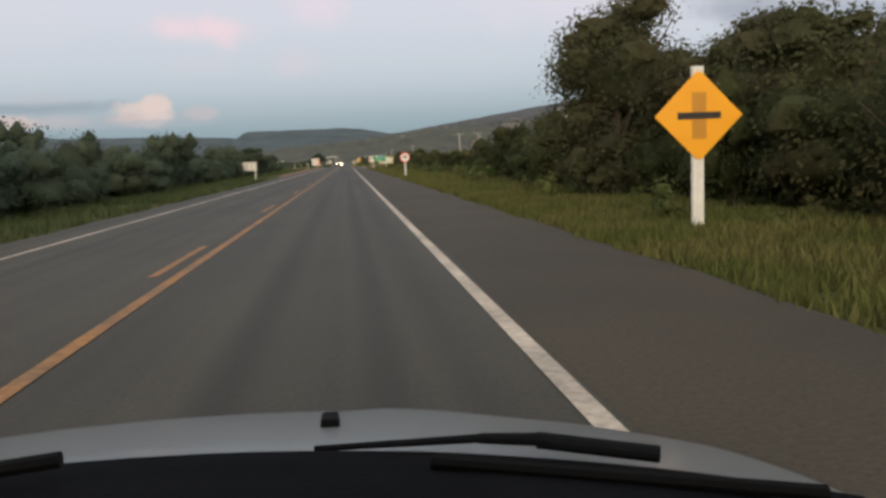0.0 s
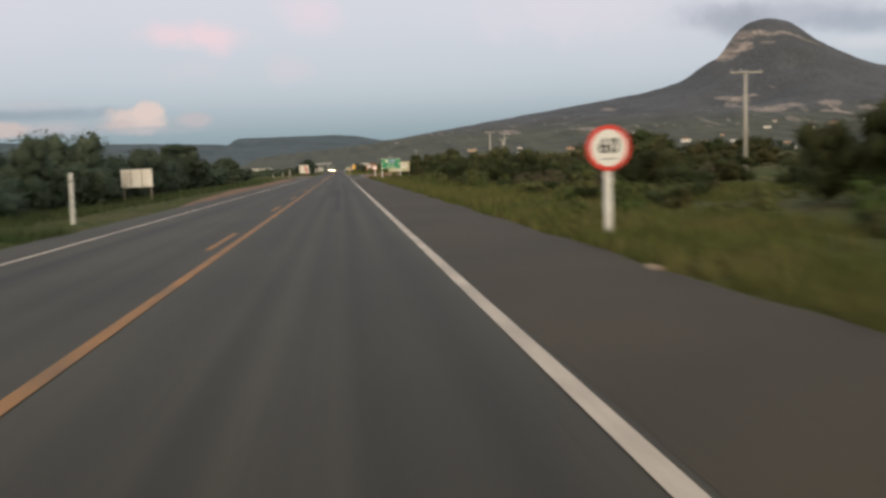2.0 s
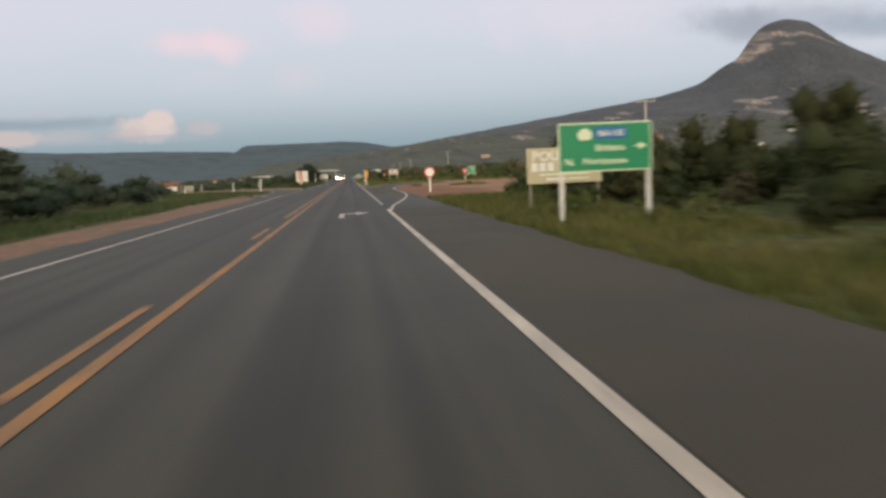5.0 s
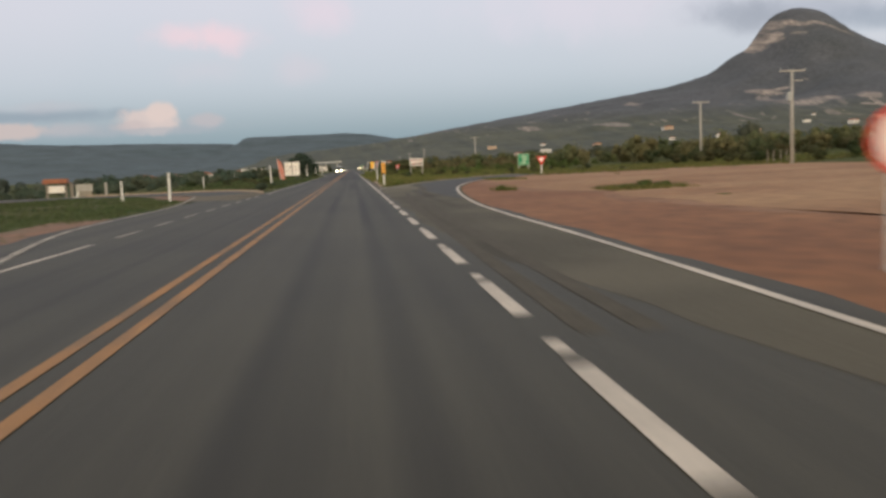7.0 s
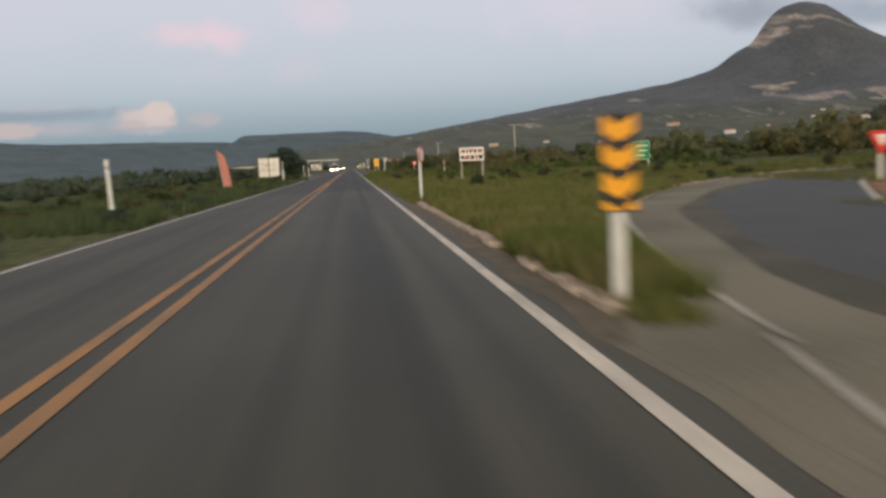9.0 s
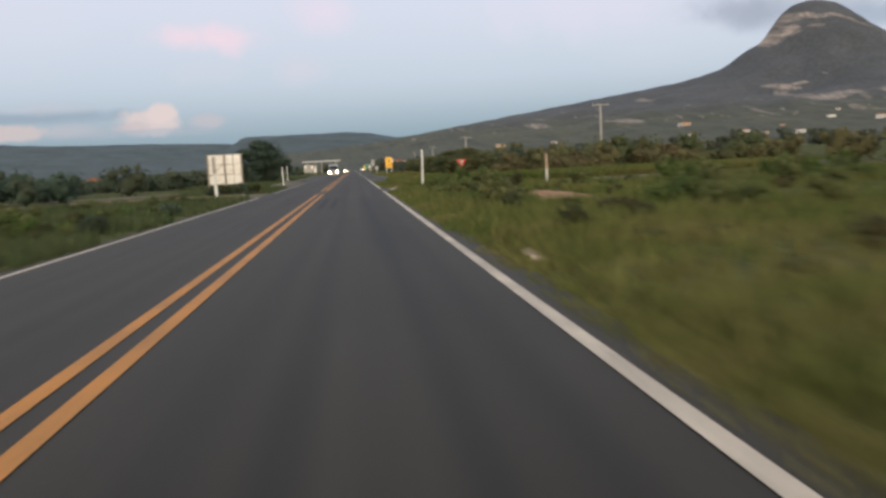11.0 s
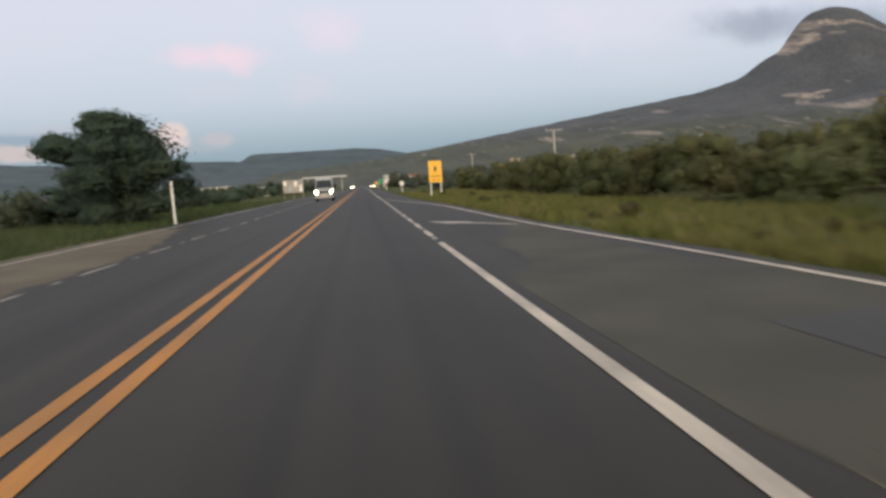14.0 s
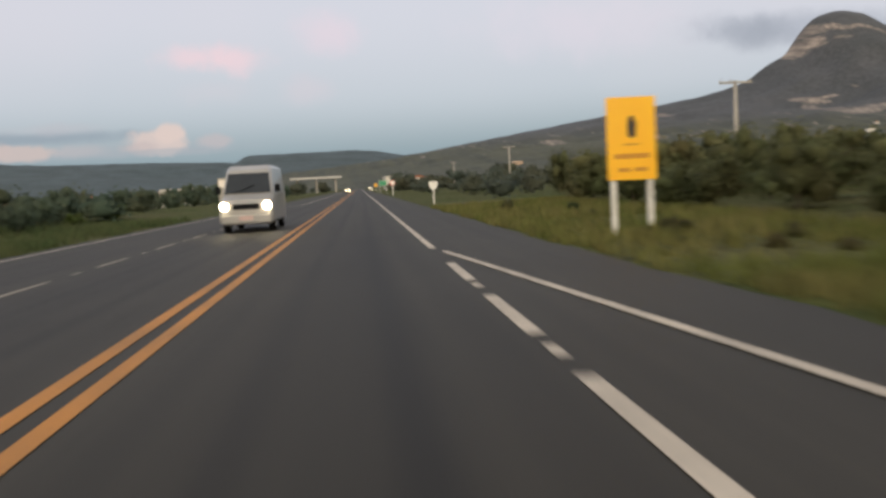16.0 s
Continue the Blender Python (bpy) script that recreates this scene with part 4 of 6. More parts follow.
# ---- kerbs: rough whitewashed stones set in a row ----
def stone_mesh(length, seed):
    rng = np.random.default_rng(seed)
    bm = slab(-0.10, 0.10, 0.02, length - 0.04, -0.14, 0.10)
    bmesh.ops.subdivide_edges(bm, edges=bm.edges[:], cuts=1, use_grid_fill=True)
    for v in bm.verts:
        v.co += Vector(rng.normal(0, 0.026, 3))
    bmesh.ops.recalc_face_normals(bm, faces=bm.faces)
    me = bpy.data.meshes.new("kerb_stone")
    bm.to_mesh(me)
    bm.free()
    me.materials.append(MATS["kerb_white"])
    return me


STONES = [stone_mesh(1.0, k) for k in range(5)]


def kerb(points, label, missing=0.12, seed=1, sink=0.0):
    rng = random.Random(seed)
    p = np.array(points, float)
    s = np.r_[0, np.cumsum(np.hypot(*np.diff(p, axis=0).T))]
    k0 = thing("kerb", p[0][0], p[0][1], 0, 0, label, "kerb")
    for d in np.arange(0, s[-1] - 1.0, 1.0):
        if rng.random() < missing:
            continue
        a = [np.interp(d, s, p[:, k]) for k in (0, 1)]
        b = [np.interp(d + 1, s, p[:, k]) for k in (0, 1)]
        ob = new("kerb_stone", rng.choice(STONES))
        ob.parent = k0
        turn = math.degrees(math.atan2(b[1] - a[1], b[0] - a[0])) - 90 + rng.uniform(-2, 2)
        ob.matrix_basis = pose(a[0] - p[0][0], a[1] - p[0][1], -0.02 - sink - 0.03 * rng.random(), 0, rng.uniform(-4, 4), turn)
    return k0


kerb([(4.3, 240.6), (4.32, 252), (4.36, 262)], "row of rough whitewashed kerb stones along the grass island", 0.12, 2)
for y0, y1 in ((296.5, 299.2), (303.0, 309.8), (311.4, 313.6), (317.0, 319.2), (323.0, 328.9), (329.9, 333.8)):
    kerb([(4.46, y0), (4.5, y1)], "few half-buried whitewashed kerb stones in grass", 0.0 if y0 > 329 else 0.25, int(y0), 0.03 if y0 > 329 else 0.045)
kerb([(4.5, 340.6), (6.5, 339.6), (9.6, 339.0)], "short whitewashed kerb beside the crossing road", 0.1, 4)
kerb([(4.5, 347.4), (4.45, 362)], "half-buried dirty kerb stones in grass", 0.45, 5, 0.06)
kerb([(ramp_far[k][0] - 0.45, ramp_far[k][1] + 0.5) for k in range(9, 30)], "curved whitewashed kerb round the grass island", 0.15, 6, 0.06)
kerb([left_far[k] for k in range(2, 26)], "curved whitewashed kerb at the far side road", 0.06, 7, -0.03)
kerb([(-5.6, 342.6), (-9, 342.3), (-18, 343)], "whitewashed kerb beside the far crossing road", 0.1, 8, 0.02)


# ---- plants ----
def leaf_cloud(blobs, leaves, size, seed, core=0.72, fine=2):
    """Vertices and faces of a crown: many small leaf clumps on uneven lumps, over a dark inner mass."""
    rng = np.random.default_rng(seed)
    blobs = np.array(blobs, float)
    weight = blobs[:, 3] * blobs[:, 4] + blobs[:, 5] * blobs[:, 3]
    pick = rng.choice(len(blobs), leaves, p=weight / weight.sum())
    d = rng.normal(size=(leaves, 3))
    d /= np.linalg.norm(d, axis=1)[:, None]
    r = 0.60 + 0.52 * rng.random(leaves)
    r[rng.random(leaves) < 0.10] *= 1.15
    c = blobs[pick, :3] + d * blobs[pick, 3:] * r[:, None]
    c[:, 2] = np.maximum(c[:, 2], 0.03)
    n = d + rng.normal(0, 0.6, (leaves, 3)) + np.array([0, 0, 0.5])
    n /= np.linalg.norm(n, axis=1)[:, None]
    u = np.cross(n, rng.normal(size=(leaves, 3)))
    u /= np.linalg.norm(u, axis=1)[:, None]
    v = np.cross(n, u)
    s = size * rng.uniform(0.5, 1.35, leaves)[:, None]
    verts = np.stack([c - u * s, c - v * s * 0.55, c + u * s, c + v * s * 0.55], 1).reshape(-1, 3)
    faces = [tuple(q) for q in np.arange(4 * leaves).reshape(-1, 4)]
    for k, b in enumerate(blobs):
        bm = bmesh.new()
        bmesh.ops.create_icosphere(bm, subdivisions=fine, radius=1)
        base = len(verts)
        vs = np.array([q.co for q in bm.verts])
        vs *= 1 + 0.20 * np.sin(vs @ rng.normal(0, 3, (3, 1)) + k) + 0.17 * rng.normal(size=(len(vs), 1))
        vs = b[:3] + vs * b[3:] * core
        vs[:, 2] = np.maximum(vs[:, 2], 0.0)
        verts = np.concatenate([verts, vs])
        faces += [tuple(base + q.index for q in f.verts) for f in bm.faces]
        bm.free()
    return verts, faces


def bush_blobs(w, h, n, seed):
    rng = random.Random(seed)
    out = [(0, 0, h * 0.42, w * 0.40, w * 0.40, h * 0.45)]
    for _ in range(n):
        a, r = rng.uniform(0, 6.28), rng.uniform(0.15, 0.38) * w
        z = rng.uniform(0.25, 0.78) * h
        s = rng.uniform(0.10, 0.24)
        out.append((r * math.cos(a), r * math.sin(a), z + h * (0.22 - s), w * s, w * s, h * s * 1.1))
    return out


def limbs(h, spread, n, seed, trunk_r):
    """A tapered, slightly bent trunk with limbs, as one bmesh."""
    rng = random.Random(seed)
    bm = bmesh.new()

    def piece(p, q, r0, r1):
        m = Matrix.Translation((p + q) / 2) @ (q - p).to_track_quat("Z", "Y").to_matrix().to_4x4()
        bmesh.ops.create_cone(bm, cap_ends=True, segments=7, radius1=r0, radius2=r1, depth=(q - p).length, matrix=m)

    top = Vector((rng.uniform(-0.2, 0.2), rng.uniform(-0.2, 0.2), h * 0.45))
    piece(Vector((0, 0, -0.3)), top, trunk_r, trunk_r * 0.7)
    for k in range(n):
        a = 6.28 * k / n + rng.uniform(-0.4, 0.4)
        start = top * rng.uniform(0.35, 1.0)
        mid = start + Vector((math.cos(a) * spread * 0.5, math.sin(a) * spread * 0.5, h * rng.uniform(0.12, 0.25)))
        piece(start, mid, trunk_r * 0.5, trunk_r * 0.3)
        piece(mid, mid + Vector((math.cos(a) * spread * 0.35, math.sin(a) * spread * 0.35, h * rng.uniform(0.08, 0.22))), trunk_r * 0.3, trunk_r * 0.1)
    return bm


BUSH_LABELS = ("dense dark green roadside thorn bush in dry grass", "broad olive-green scrub bush with brownish twigs", "rounded dark green bush beside the highway", "tall loose green bush among other scrub", "low spreading dull green shrub in grass")
BUSH_SIZES = ((3.6, 2.9), (4.4, 2.5), (3.0, 2.4), (3.4, 3.5), (3.2, 1.5))
bush_shapes, fine_shapes = [], []
for k, (w, h) in enumerate(BUSH_SIZES):
    v, f = leaf_cloud(bush_blobs(w, h, 17, 40 + k), 1900, 0.085, 60 + k, 0.62, 1)
    bush_shapes.append(mesh_of("crown", v, f, "bush_leaf", True))
    v, f = leaf_cloud(bush_blobs(w, h, 12, 40 + k), 4600, 0.058, 60 + k, 0.66, 2)
    fine_shapes.append(mesh_of("crown", v, f, "bush_leaf", True))
near_shapes, low_shapes, low_fine = [], [], []
for k, (w, h) in enumerate(BUSH_SIZES):
    near_shapes.append(leaf_cloud(bush_blobs(w, h, 8, 80 + k), 560, 0.13, 90 + k, 0.62, 1))
    low_fine.append(leaf_cloud(bush_blobs(w, h, 7, 180 + k), 330, 0.16, 195 + k, 0.55, 1))
    low_shapes.append(leaf_cloud(bush_blobs(w, h, 4, 80 + k), 150, 0.24, 95 + k, 0.80, 1))
far_shapes = []
for k, (w, h) in enumerate(BUSH_SIZES):
    far_shapes.append(leaf_cloud(bush_blobs(w, h, 6, 80 + k), 260, 0.19, 90 + k, 0.66, 1))
bush_models = {}


def bush(k, x, y, s, turn, tall=1.0):
    m = pose(x, y, float(ground_z(x, y)) - 0.08, 0, 0, turn)
    key = (k, y < 48)
    if key not in bush_models:
        ob = thing("bush", 0, 0, 0, 0, BUSH_LABELS[k], "bush", "roadside bushes")
        c = new("crown", (fine_shapes if y < 48 else bush_shapes)[k])
        c.parent = ob
        part("trunk", limbs(BUSH_SIZES[k][1] * 0.8, BUSH_SIZES[k][0] * 0.4, 6, k, 0.07), "bark", ob)
        bush_models[key] = ob
    else:
        ob = copy_thing(bush_models[key], m)
    ob.matrix_basis = m @ Matrix.Diagonal((s, s, s * tall, 1))
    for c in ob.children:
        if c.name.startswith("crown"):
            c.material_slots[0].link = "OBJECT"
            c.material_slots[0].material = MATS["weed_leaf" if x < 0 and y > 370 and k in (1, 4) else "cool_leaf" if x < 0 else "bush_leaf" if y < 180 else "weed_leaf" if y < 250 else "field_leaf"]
    return ob


plant = random.Random(11)


def bush_row(y0, y1, step, x, jx, s0, s1, tall=1.0, kinds=(0, 1, 2, 3), skip=0.0):
    y = y0
    while y < y1:
        if plant.random() >= skip:
            bush(plant.choice(kinds), x + plant.uniform(-jx, jx), y + plant.uniform(-0.8, 0.8), plant.uniform(s0, s1), plant.uniform(0, 360), tall)
        y += step * plant.uniform(0.8, 1.2)


# right side, up to the junction
bush_row(4, 42, 3.0, 13.4, 0.8, 1.0, 1.3, 1.1)
bush_row(42, 60, 2.8, 14.2, 0.9, 1.05, 1.35, 1.1)
bush_row(60, 73, 2.8, 14.6, 0.9, 0.65, 0.9)
bush_row(46, 72, 5.0, 17.5, 1.2, 0.8, 1.0)
for k, x, y, s in ((2, 13.6, 81.6, 0.92), (0, 15.4, 83.4, 0.78), (1, 14.4, 79.0, 0.62), (4, 12.6, 90, 0.5), (1, 15.2, 94, 0.5), (4, 13.4, 100, 0.55), (2, 14.2, 104.5, 0.62), (0, 14.6, 107, 0.7)):
    bush(k, x, y, s, 53 * y, 0.95)
bush_row(108, 120, 3.0, 15.2, 0.8, 0.85, 1.05)
bush_row(120, 172, 3.2, 15.2, 1.2, 0.8, 1.1)
bush_row(0, 58, 5.0, 18.8, 1.2, 1.1, 1.4)
bush_row(60, 72, 5.0, 19.5, 1.2, 0.65, 0.95)
bush_row(72, 106, 8.0, 20.5, 1.5, 0.4, 0.65)
bush_row(106, 170, 5.0, 19.5, 1.2, 0.65, 0.95)
bush_row(40, 165, 7.5, 11.2, 0.6, 0.3, 0.5, 1.0, (1, 4, 2))
bush_row(158, 178, 2.6, 13.0, 1.0, 0.55, 0.8)
# left side
bush_row(10, 62, 3.2, -10.6, 0.8, 0.95, 1.25)
bush_row(62, 108, 2.6, -11.8, 1.1, 0.85, 1.1)
bush_row(98, 150, 3.2, -12.8, 0.8, 0.95, 1.25)
bush_row(14, 110, 5.0, -16.5, 1.5, 1.0, 1.4)
bush_row(110, 200, 4.5, -14.5, 1.8, 0.7, 1.1, 1.0, (0, 1, 2, 4))
# after the junction
bush_row(388, 470, 4.0, 15.5, 1.2, 0.8, 1.1)
bush_row(388, 470, 6.0, 20.5, 1.5, 1.0, 1.3)
bush_row(424, 480, 3.6, -16.4, 1.4, 0.6, 0.85, 1.0, (0, 1, 2, 4))
bush_row(250, 330, 9.0, -5.4, 0.3, 0.28, 0.42, 0.8, (4, 2))
bush_row(310, 332, 4.5, 6.3, 1.1, 0.25, 0.42, 1.1, (4, 2))
bush_row(343.6, 356, 1.9, -5.9, 0.7, 0.24, 0.42, 0.9, (4, 2))
bush_row(344, 357, 2.6, -8.2, 1.0, 0.28, 0.5, 0.9, (4, 2, 1))

# woods and scrub further off: joined
def scrub(name, spots, label, mat="bush_leaf", shapes=far_shapes):
    vs, fs, base = [], [], 0
    for k, x, y, s, turn, tall in spots:
        if on_patch(x, y):
            continue
        v, f = shapes[k]
        c, n = math.cos(turn), math.sin(turn)
        v = np.stack([v[:, 0] * c - v[:, 1] * n, v[:, 0] * n + v[:, 1] * c, v[:, 2] * tall], -1) * s
        vs.append(v + np.array([x, y, float(ground_z(x, y)) - 0.15]))
        fs += [tuple(base + i for i in q) for q in f]
        base += len(v)
    ob = new(name, mesh_of(name, np.concatenate(vs), fs, mat, True))
    return tagged(ob, label, "scrub", kind="stuff")


def spots(n, x0, x1, y0, y1, s0, s1, tall=1.0, kinds=(0, 1, 2, 3)):
    return [(plant.choice(kinds), plant.uniform(x0, x1), plant.uniform(y0, y1), plant.uniform(s0, s1), plant.uniform(0, 6.28), tall) for _ in range(n)]


scrub("scrub_right", spots(55, 22, 50, -20, 50, 0.9, 1.3) + spots(90, 24, 60, 50, 175, 0.45, 0.8) + spots(60, 60, 110, 20, 260, 1.2, 2.0), "dense dull green scrub behind the roadside bushes", shapes=near_shapes)
scrub("scrub_left", spots(120, -60, -19, -10, 200, 0.9, 1.4) + spots(60, -120, -50, 60, 320, 1.2, 2.0) + spots(50, -44, -20, 200, 238, 0.4, 0.7), "dense dark scrub sloping down behind the bushes", shapes=near_shapes, mat="cool_leaf")
scrub("scrub_field_right", spots(34, 22, 60, 372, 394, 0.6, 1.0) + spots(90, 40, 110, 300, 350, 1.0, 1.7) + spots(70, 22, 60, 372, 480, 0.9, 1.5) + spots(8, 20, 27, 380, 392, 0.8, 1.1), "dark green trees and bushes edging the field", "field_leaf")
scrub("scrub_field_left", spots(150, -70, -18, 342, 440, 0.65, 1.1) + spots(60, -60, -24, 262, 334, 0.4, 0.7) + spots(70, -95, -40, 240, 430, 0.4, 0.75) + spots(90, -34, -17, 268, 332, 0.3, 0.6) + spots(44, -30, -17.5, 384, 440, 0.55, 0.9) + spots(100, -60, -15, 470, 640, 0.9, 1.4) + spots(30, -32, -19, 420, 480, 0.65, 1.0), "dark bushes scattered over the lower field", mat="cool_leaf")
scrub("scrub_brown", spots(30, 17.5, 30, 367, 378, 0.35, 0.7) + spots(24, 19, 42, 374, 386, 0.7, 1.05), "brownish half-dry bushes behind the merging road", "brown_leaf", near_shapes)
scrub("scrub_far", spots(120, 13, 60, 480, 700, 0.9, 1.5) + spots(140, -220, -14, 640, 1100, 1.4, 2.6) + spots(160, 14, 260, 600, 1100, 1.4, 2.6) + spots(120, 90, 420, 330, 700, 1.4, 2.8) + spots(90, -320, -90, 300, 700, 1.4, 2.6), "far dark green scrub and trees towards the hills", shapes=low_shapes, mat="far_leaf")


scrub("low_shrubs", spots(70, -16, -6.5, 262, 333, 0.16, 0.36) + spots(60, 6, 34, 266, 333, 0.16, 0.34) + spots(30, 6, 10, 286, 330, 0.14, 0.28) + spots(16, -9, -5.5, 344, 352, 0.2, 0.36) + spots(25, 8.6, 11, 378, 460, 0.14, 0.26) + spots(16, 5, 8, 342, 349, 0.14, 0.26), "low scattered green shrubs in the grass", shapes=low_shapes)


scrub("verge_weeds", spots(110, 8.6, 12.0, 8, 172, 0.14, 0.30, 1.1) + spots(40, 10.5, 13, 40, 172, 0.25, 0.42, 1.1) + spots(40, -11, -8.2, 14, 110, 0.12, 0.24), "yellow-green weeds and low shrubs on the verge", "weed_leaf", low_fine)
scrub("dry_shrubs", spots(26, 12.5, 19, 84, 108, 0.25, 0.42) + spots(4, 12, 15, 120, 165, 0.35, 0.5), "leafless reddish-brown dry shrubs among the bushes", "dry_leaf", low_fine)
scrub("lot_bushes", spots(40, 44, 80, 250, 300, 0.5, 0.9) + spots(24, 50, 90, 215, 255, 0.5, 0.9), "olive bushes behind the bare earth lot", "bush_leaf", near_shapes)
scrub("island_weeds", spots(46, 5.4, 9.5, 309, 333, 0.22, 0.42, 1.25) + spots(90, 9, 46, 303, 331, 0.28, 0.5, 1.1) + spots(30, -14, -5.6, 300, 333, 0.2, 0.4) + spots(12, 4.9, 6.2, 351, 360, 0.18, 0.3, 1.1), "light green leafy weeds and low shrubs on the island", "weed_leaf", low_fine)


def tree(x, y, w, h, seed, label, leaves=11000, size=0.10, mat="tree_leaf", core=0.62, full=0.24):
    ob = thing("tree", x, y, float(ground_z(x, y)) - 0.05, 0, label, "tree")
    rng = random.Random(seed)
    blobs = [(0, 0, h * 0.55, w * full, w * full, h * (0.06 + 0.8 * full))]
    for k in range(34):
        a, r, q = rng.uniform(0, 6.28), rng.uniform(0.10, 0.40) * w, rng.uniform(0.10, 0.92)
        r *= (1.15 - 0.55 * abs(q - 0.5)) * (0.55 if q > 0.7 else 1.0)
        q = min(q, 0.86)
        blobs.append((r * math.cos(a), r * math.sin(a), h * q, w * rng.uniform(0.09, 0.17), w * rng.uniform(0.09, 0.17), h * rng.uniform(0.07, 0.13)))
    v, f = leaf_cloud(blobs, leaves, size, seed, core, 2)
    c = new("crown", mesh_of("crown", v, f, mat))
    c.parent = ob
    part("trunk", limbs(h, w * 0.4, 7, seed, 0.16), "bark", ob)
    return ob


tree(-11.6, 412.5, 8.6, 6.9, 3, "broad dark green tree beside the far lane", 19000, 0.115, "tree_leaf", 0.75, 0.38)
for x, y, q in ((-10.6, 411.2, 0.55), (-12.6, 412.0, 0.65), (-13.8, 413.5, 0.6)):
    bush(0, x, y, q, 31 * y)
tree(-16.8, 420, 6.5, 3.9, 4, "smaller dark green tree behind the broad one")
tree(11.9, 27.5, 7.4, 7.5, 5, "tall feathery roadside tree with olive leaves", 17000, 0.075, "olive_leaf", 0.5, 0.34)
tree(15.2, 33, 7.0, 6.4, 6, "tall loose roadside tree among bushes", 14000, 0.08, "olive_leaf", 0.5, 0.34)
tree(14.6, 20.5, 6.8, 5.6, 7, "tall dark roadside tree behind the warning sign", 17000, 0.075, "olive_leaf", 0.55, 0.36)
tree(19, 24, 7.6, 6.2, 8, "tall dark roadside tree among bushes", 14000, 0.08, "olive_leaf", 0.55, 0.36)
tree(16.6, 28.5, 7.0, 6.3, 18, "tall dark roadside tree among bushes", 12000, 0.08, "olive_leaf", 0.6, 0.36)
tree(-10.6, 25, 6.2, 5.0, 9, "dark green roadside tree beside the far lane", 10000, 0.08, "tree_leaf", 0.75, 0.36)
tree(44, 158, 8.0, 5.2, 19, "rounded dark tree standing out of the scrub", 6000, 0.14, "bush_leaf", 0.78, 0.38)
tree(22.5, 388, 6.5, 3.3, 10, "dark rounded tree at the field edge", 9000, 0.09, "tree_leaf", 0.75, 0.38)
tree(13.9, 375.6, 6.4, 3.35, 14, "broad dark green tree behind the verge grass", 14000, 0.085, "bush_leaf", 0.75, 0.38)
for x, y, w, h, k in ((-12.6, 128.5, 5.4, 4.7, 12), (-13.4, 119, 4.6, 3.9, 15), (-12.6, 155.5, 5.2, 3.7, 16), (-13.4, 166, 5.0, 3.6, 17)):
    tree(x, y, w, h, k, "grey-green tree above the roadside bushes", 8000, 0.08, "cool_leaf", 0.75, 0.38)


# ---- grass: uneven tufts along the verges ----
def grass(name, areas, label, mat="grass_blade"):
    rng = np.random.default_rng(5)
    vs = []
    for n, fx, y0, y1, h0, h1 in areas:
        y = rng.uniform(y0, y1, n)
        lo, hi = fx
        x0 = np.array([lo(v) if callable(lo) else lo for v in y])
        x1 = np.array([hi(v) if callable(hi) else hi for v in y])
        x = x0 + (x1 - x0) * rng.random(n)
        keep = lumps(x, y, 1.3, 3.3) + 0.6 * lumps(x, y, 4.0, 1.3) > rng.uniform(-0.9, 0.35, n)
        keep &= ~((x > 7.9) & (x < 11.4) & (y > 311) & (y < 323.8))
        x, y = x[keep], y[keep]
        z = ground_z(x, y)
        for _ in range(5):
            a = rng.uniform(0, 6.28, len(x))
            h = rng.uniform(h0, h1, len(x))
            bx, by = x + rng.normal(0, 0.07, len(x)), y + rng.normal(0, 0.07, len(x))
            w = 0.018 + 0.02 * rng.random(len(x))
            lean = rng.uniform(0.1, 0.6, len(x)) * h
            p = np.stack([bx - w * np.cos(a), by - w * np.sin(a), z - 0.02], -1)
            q = np.stack([bx + w * np.cos(a), by + w * np.sin(a), z - 0.02], -1)
            t = np.stack([bx + lean * np.sin(a), by + lean * np.cos(a), z + h], -1)
            vs.append(np.stack([p, q, t], 1).reshape(-1, 3))
    v = np.concatenate(vs)
    ob = new(name, mesh_of(name, v, np.arange(len(v)).reshape(-1, 3), mat))
    return tagged(ob, label, "grass", kind="stuff")


grass("verge_grass_right", (
    (16000, (lambda y: right_edge(y) + 0.05, 11.5), 30, 175, 0.10, 0.36),
    (9000, (lambda y: right_edge(y) + 0.05, 11.8), 4, 30, 0.08, 0.26),
    (3500, (11.5, 20), 74, 108, 0.12, 0.4),
    (2500, (lambda y: right_edge(y) + 0.05, 8.0), 4, 175, 0.08, 0.24),
    (6000, (36, 62), 262, 300, 0.2, 0.5),
    (3000, (20, 48), 256, 272, 0.12, 0.36),
    (5000, (12, 34), 276, 300, 0.1, 0.34),
    (150, (9.2, 10.3), 220.8, 222.8, 0.08, 0.36),
    (420, (13.0, 17.0), 214.2, 217.2, 0.08, 0.30),
    (420, (13.3, 15.8), 243, 251.5, 0.08, 0.25)), "green and dry grass tufts on the verge", "verge_blade")
grass("verge_grass_left", (
    (9000, (-11, lambda y: left_edge(y) - 0.05), 6, 75, 0.12, 0.40),
    (5000, (-12, -8.2), 75, 200, 0.12, 0.40),
    (5500, (-24, lambda y: float(np.interp(y, [200, 206, 221, 231, 236, 240, 243], [-6.4, -6.7, -7.0, -8.4, -11.2, -12.6, -14.0]))), 200, 243, 0.06, 0.22),
    (13000, (-16, lambda y: left_edge(y) - 0.1), 256, 334, 0.14, 0.5),
    (2500, (-12, lambda y: left_edge(y) - 0.1), 344, 372, 0.12, 0.40),
    (9000, (-17, lambda y: left_edge(y) - 0.1), 374, 470, 0.14, 0.46)), "green and dry grass tufts beside the far lane", "cool_blade")
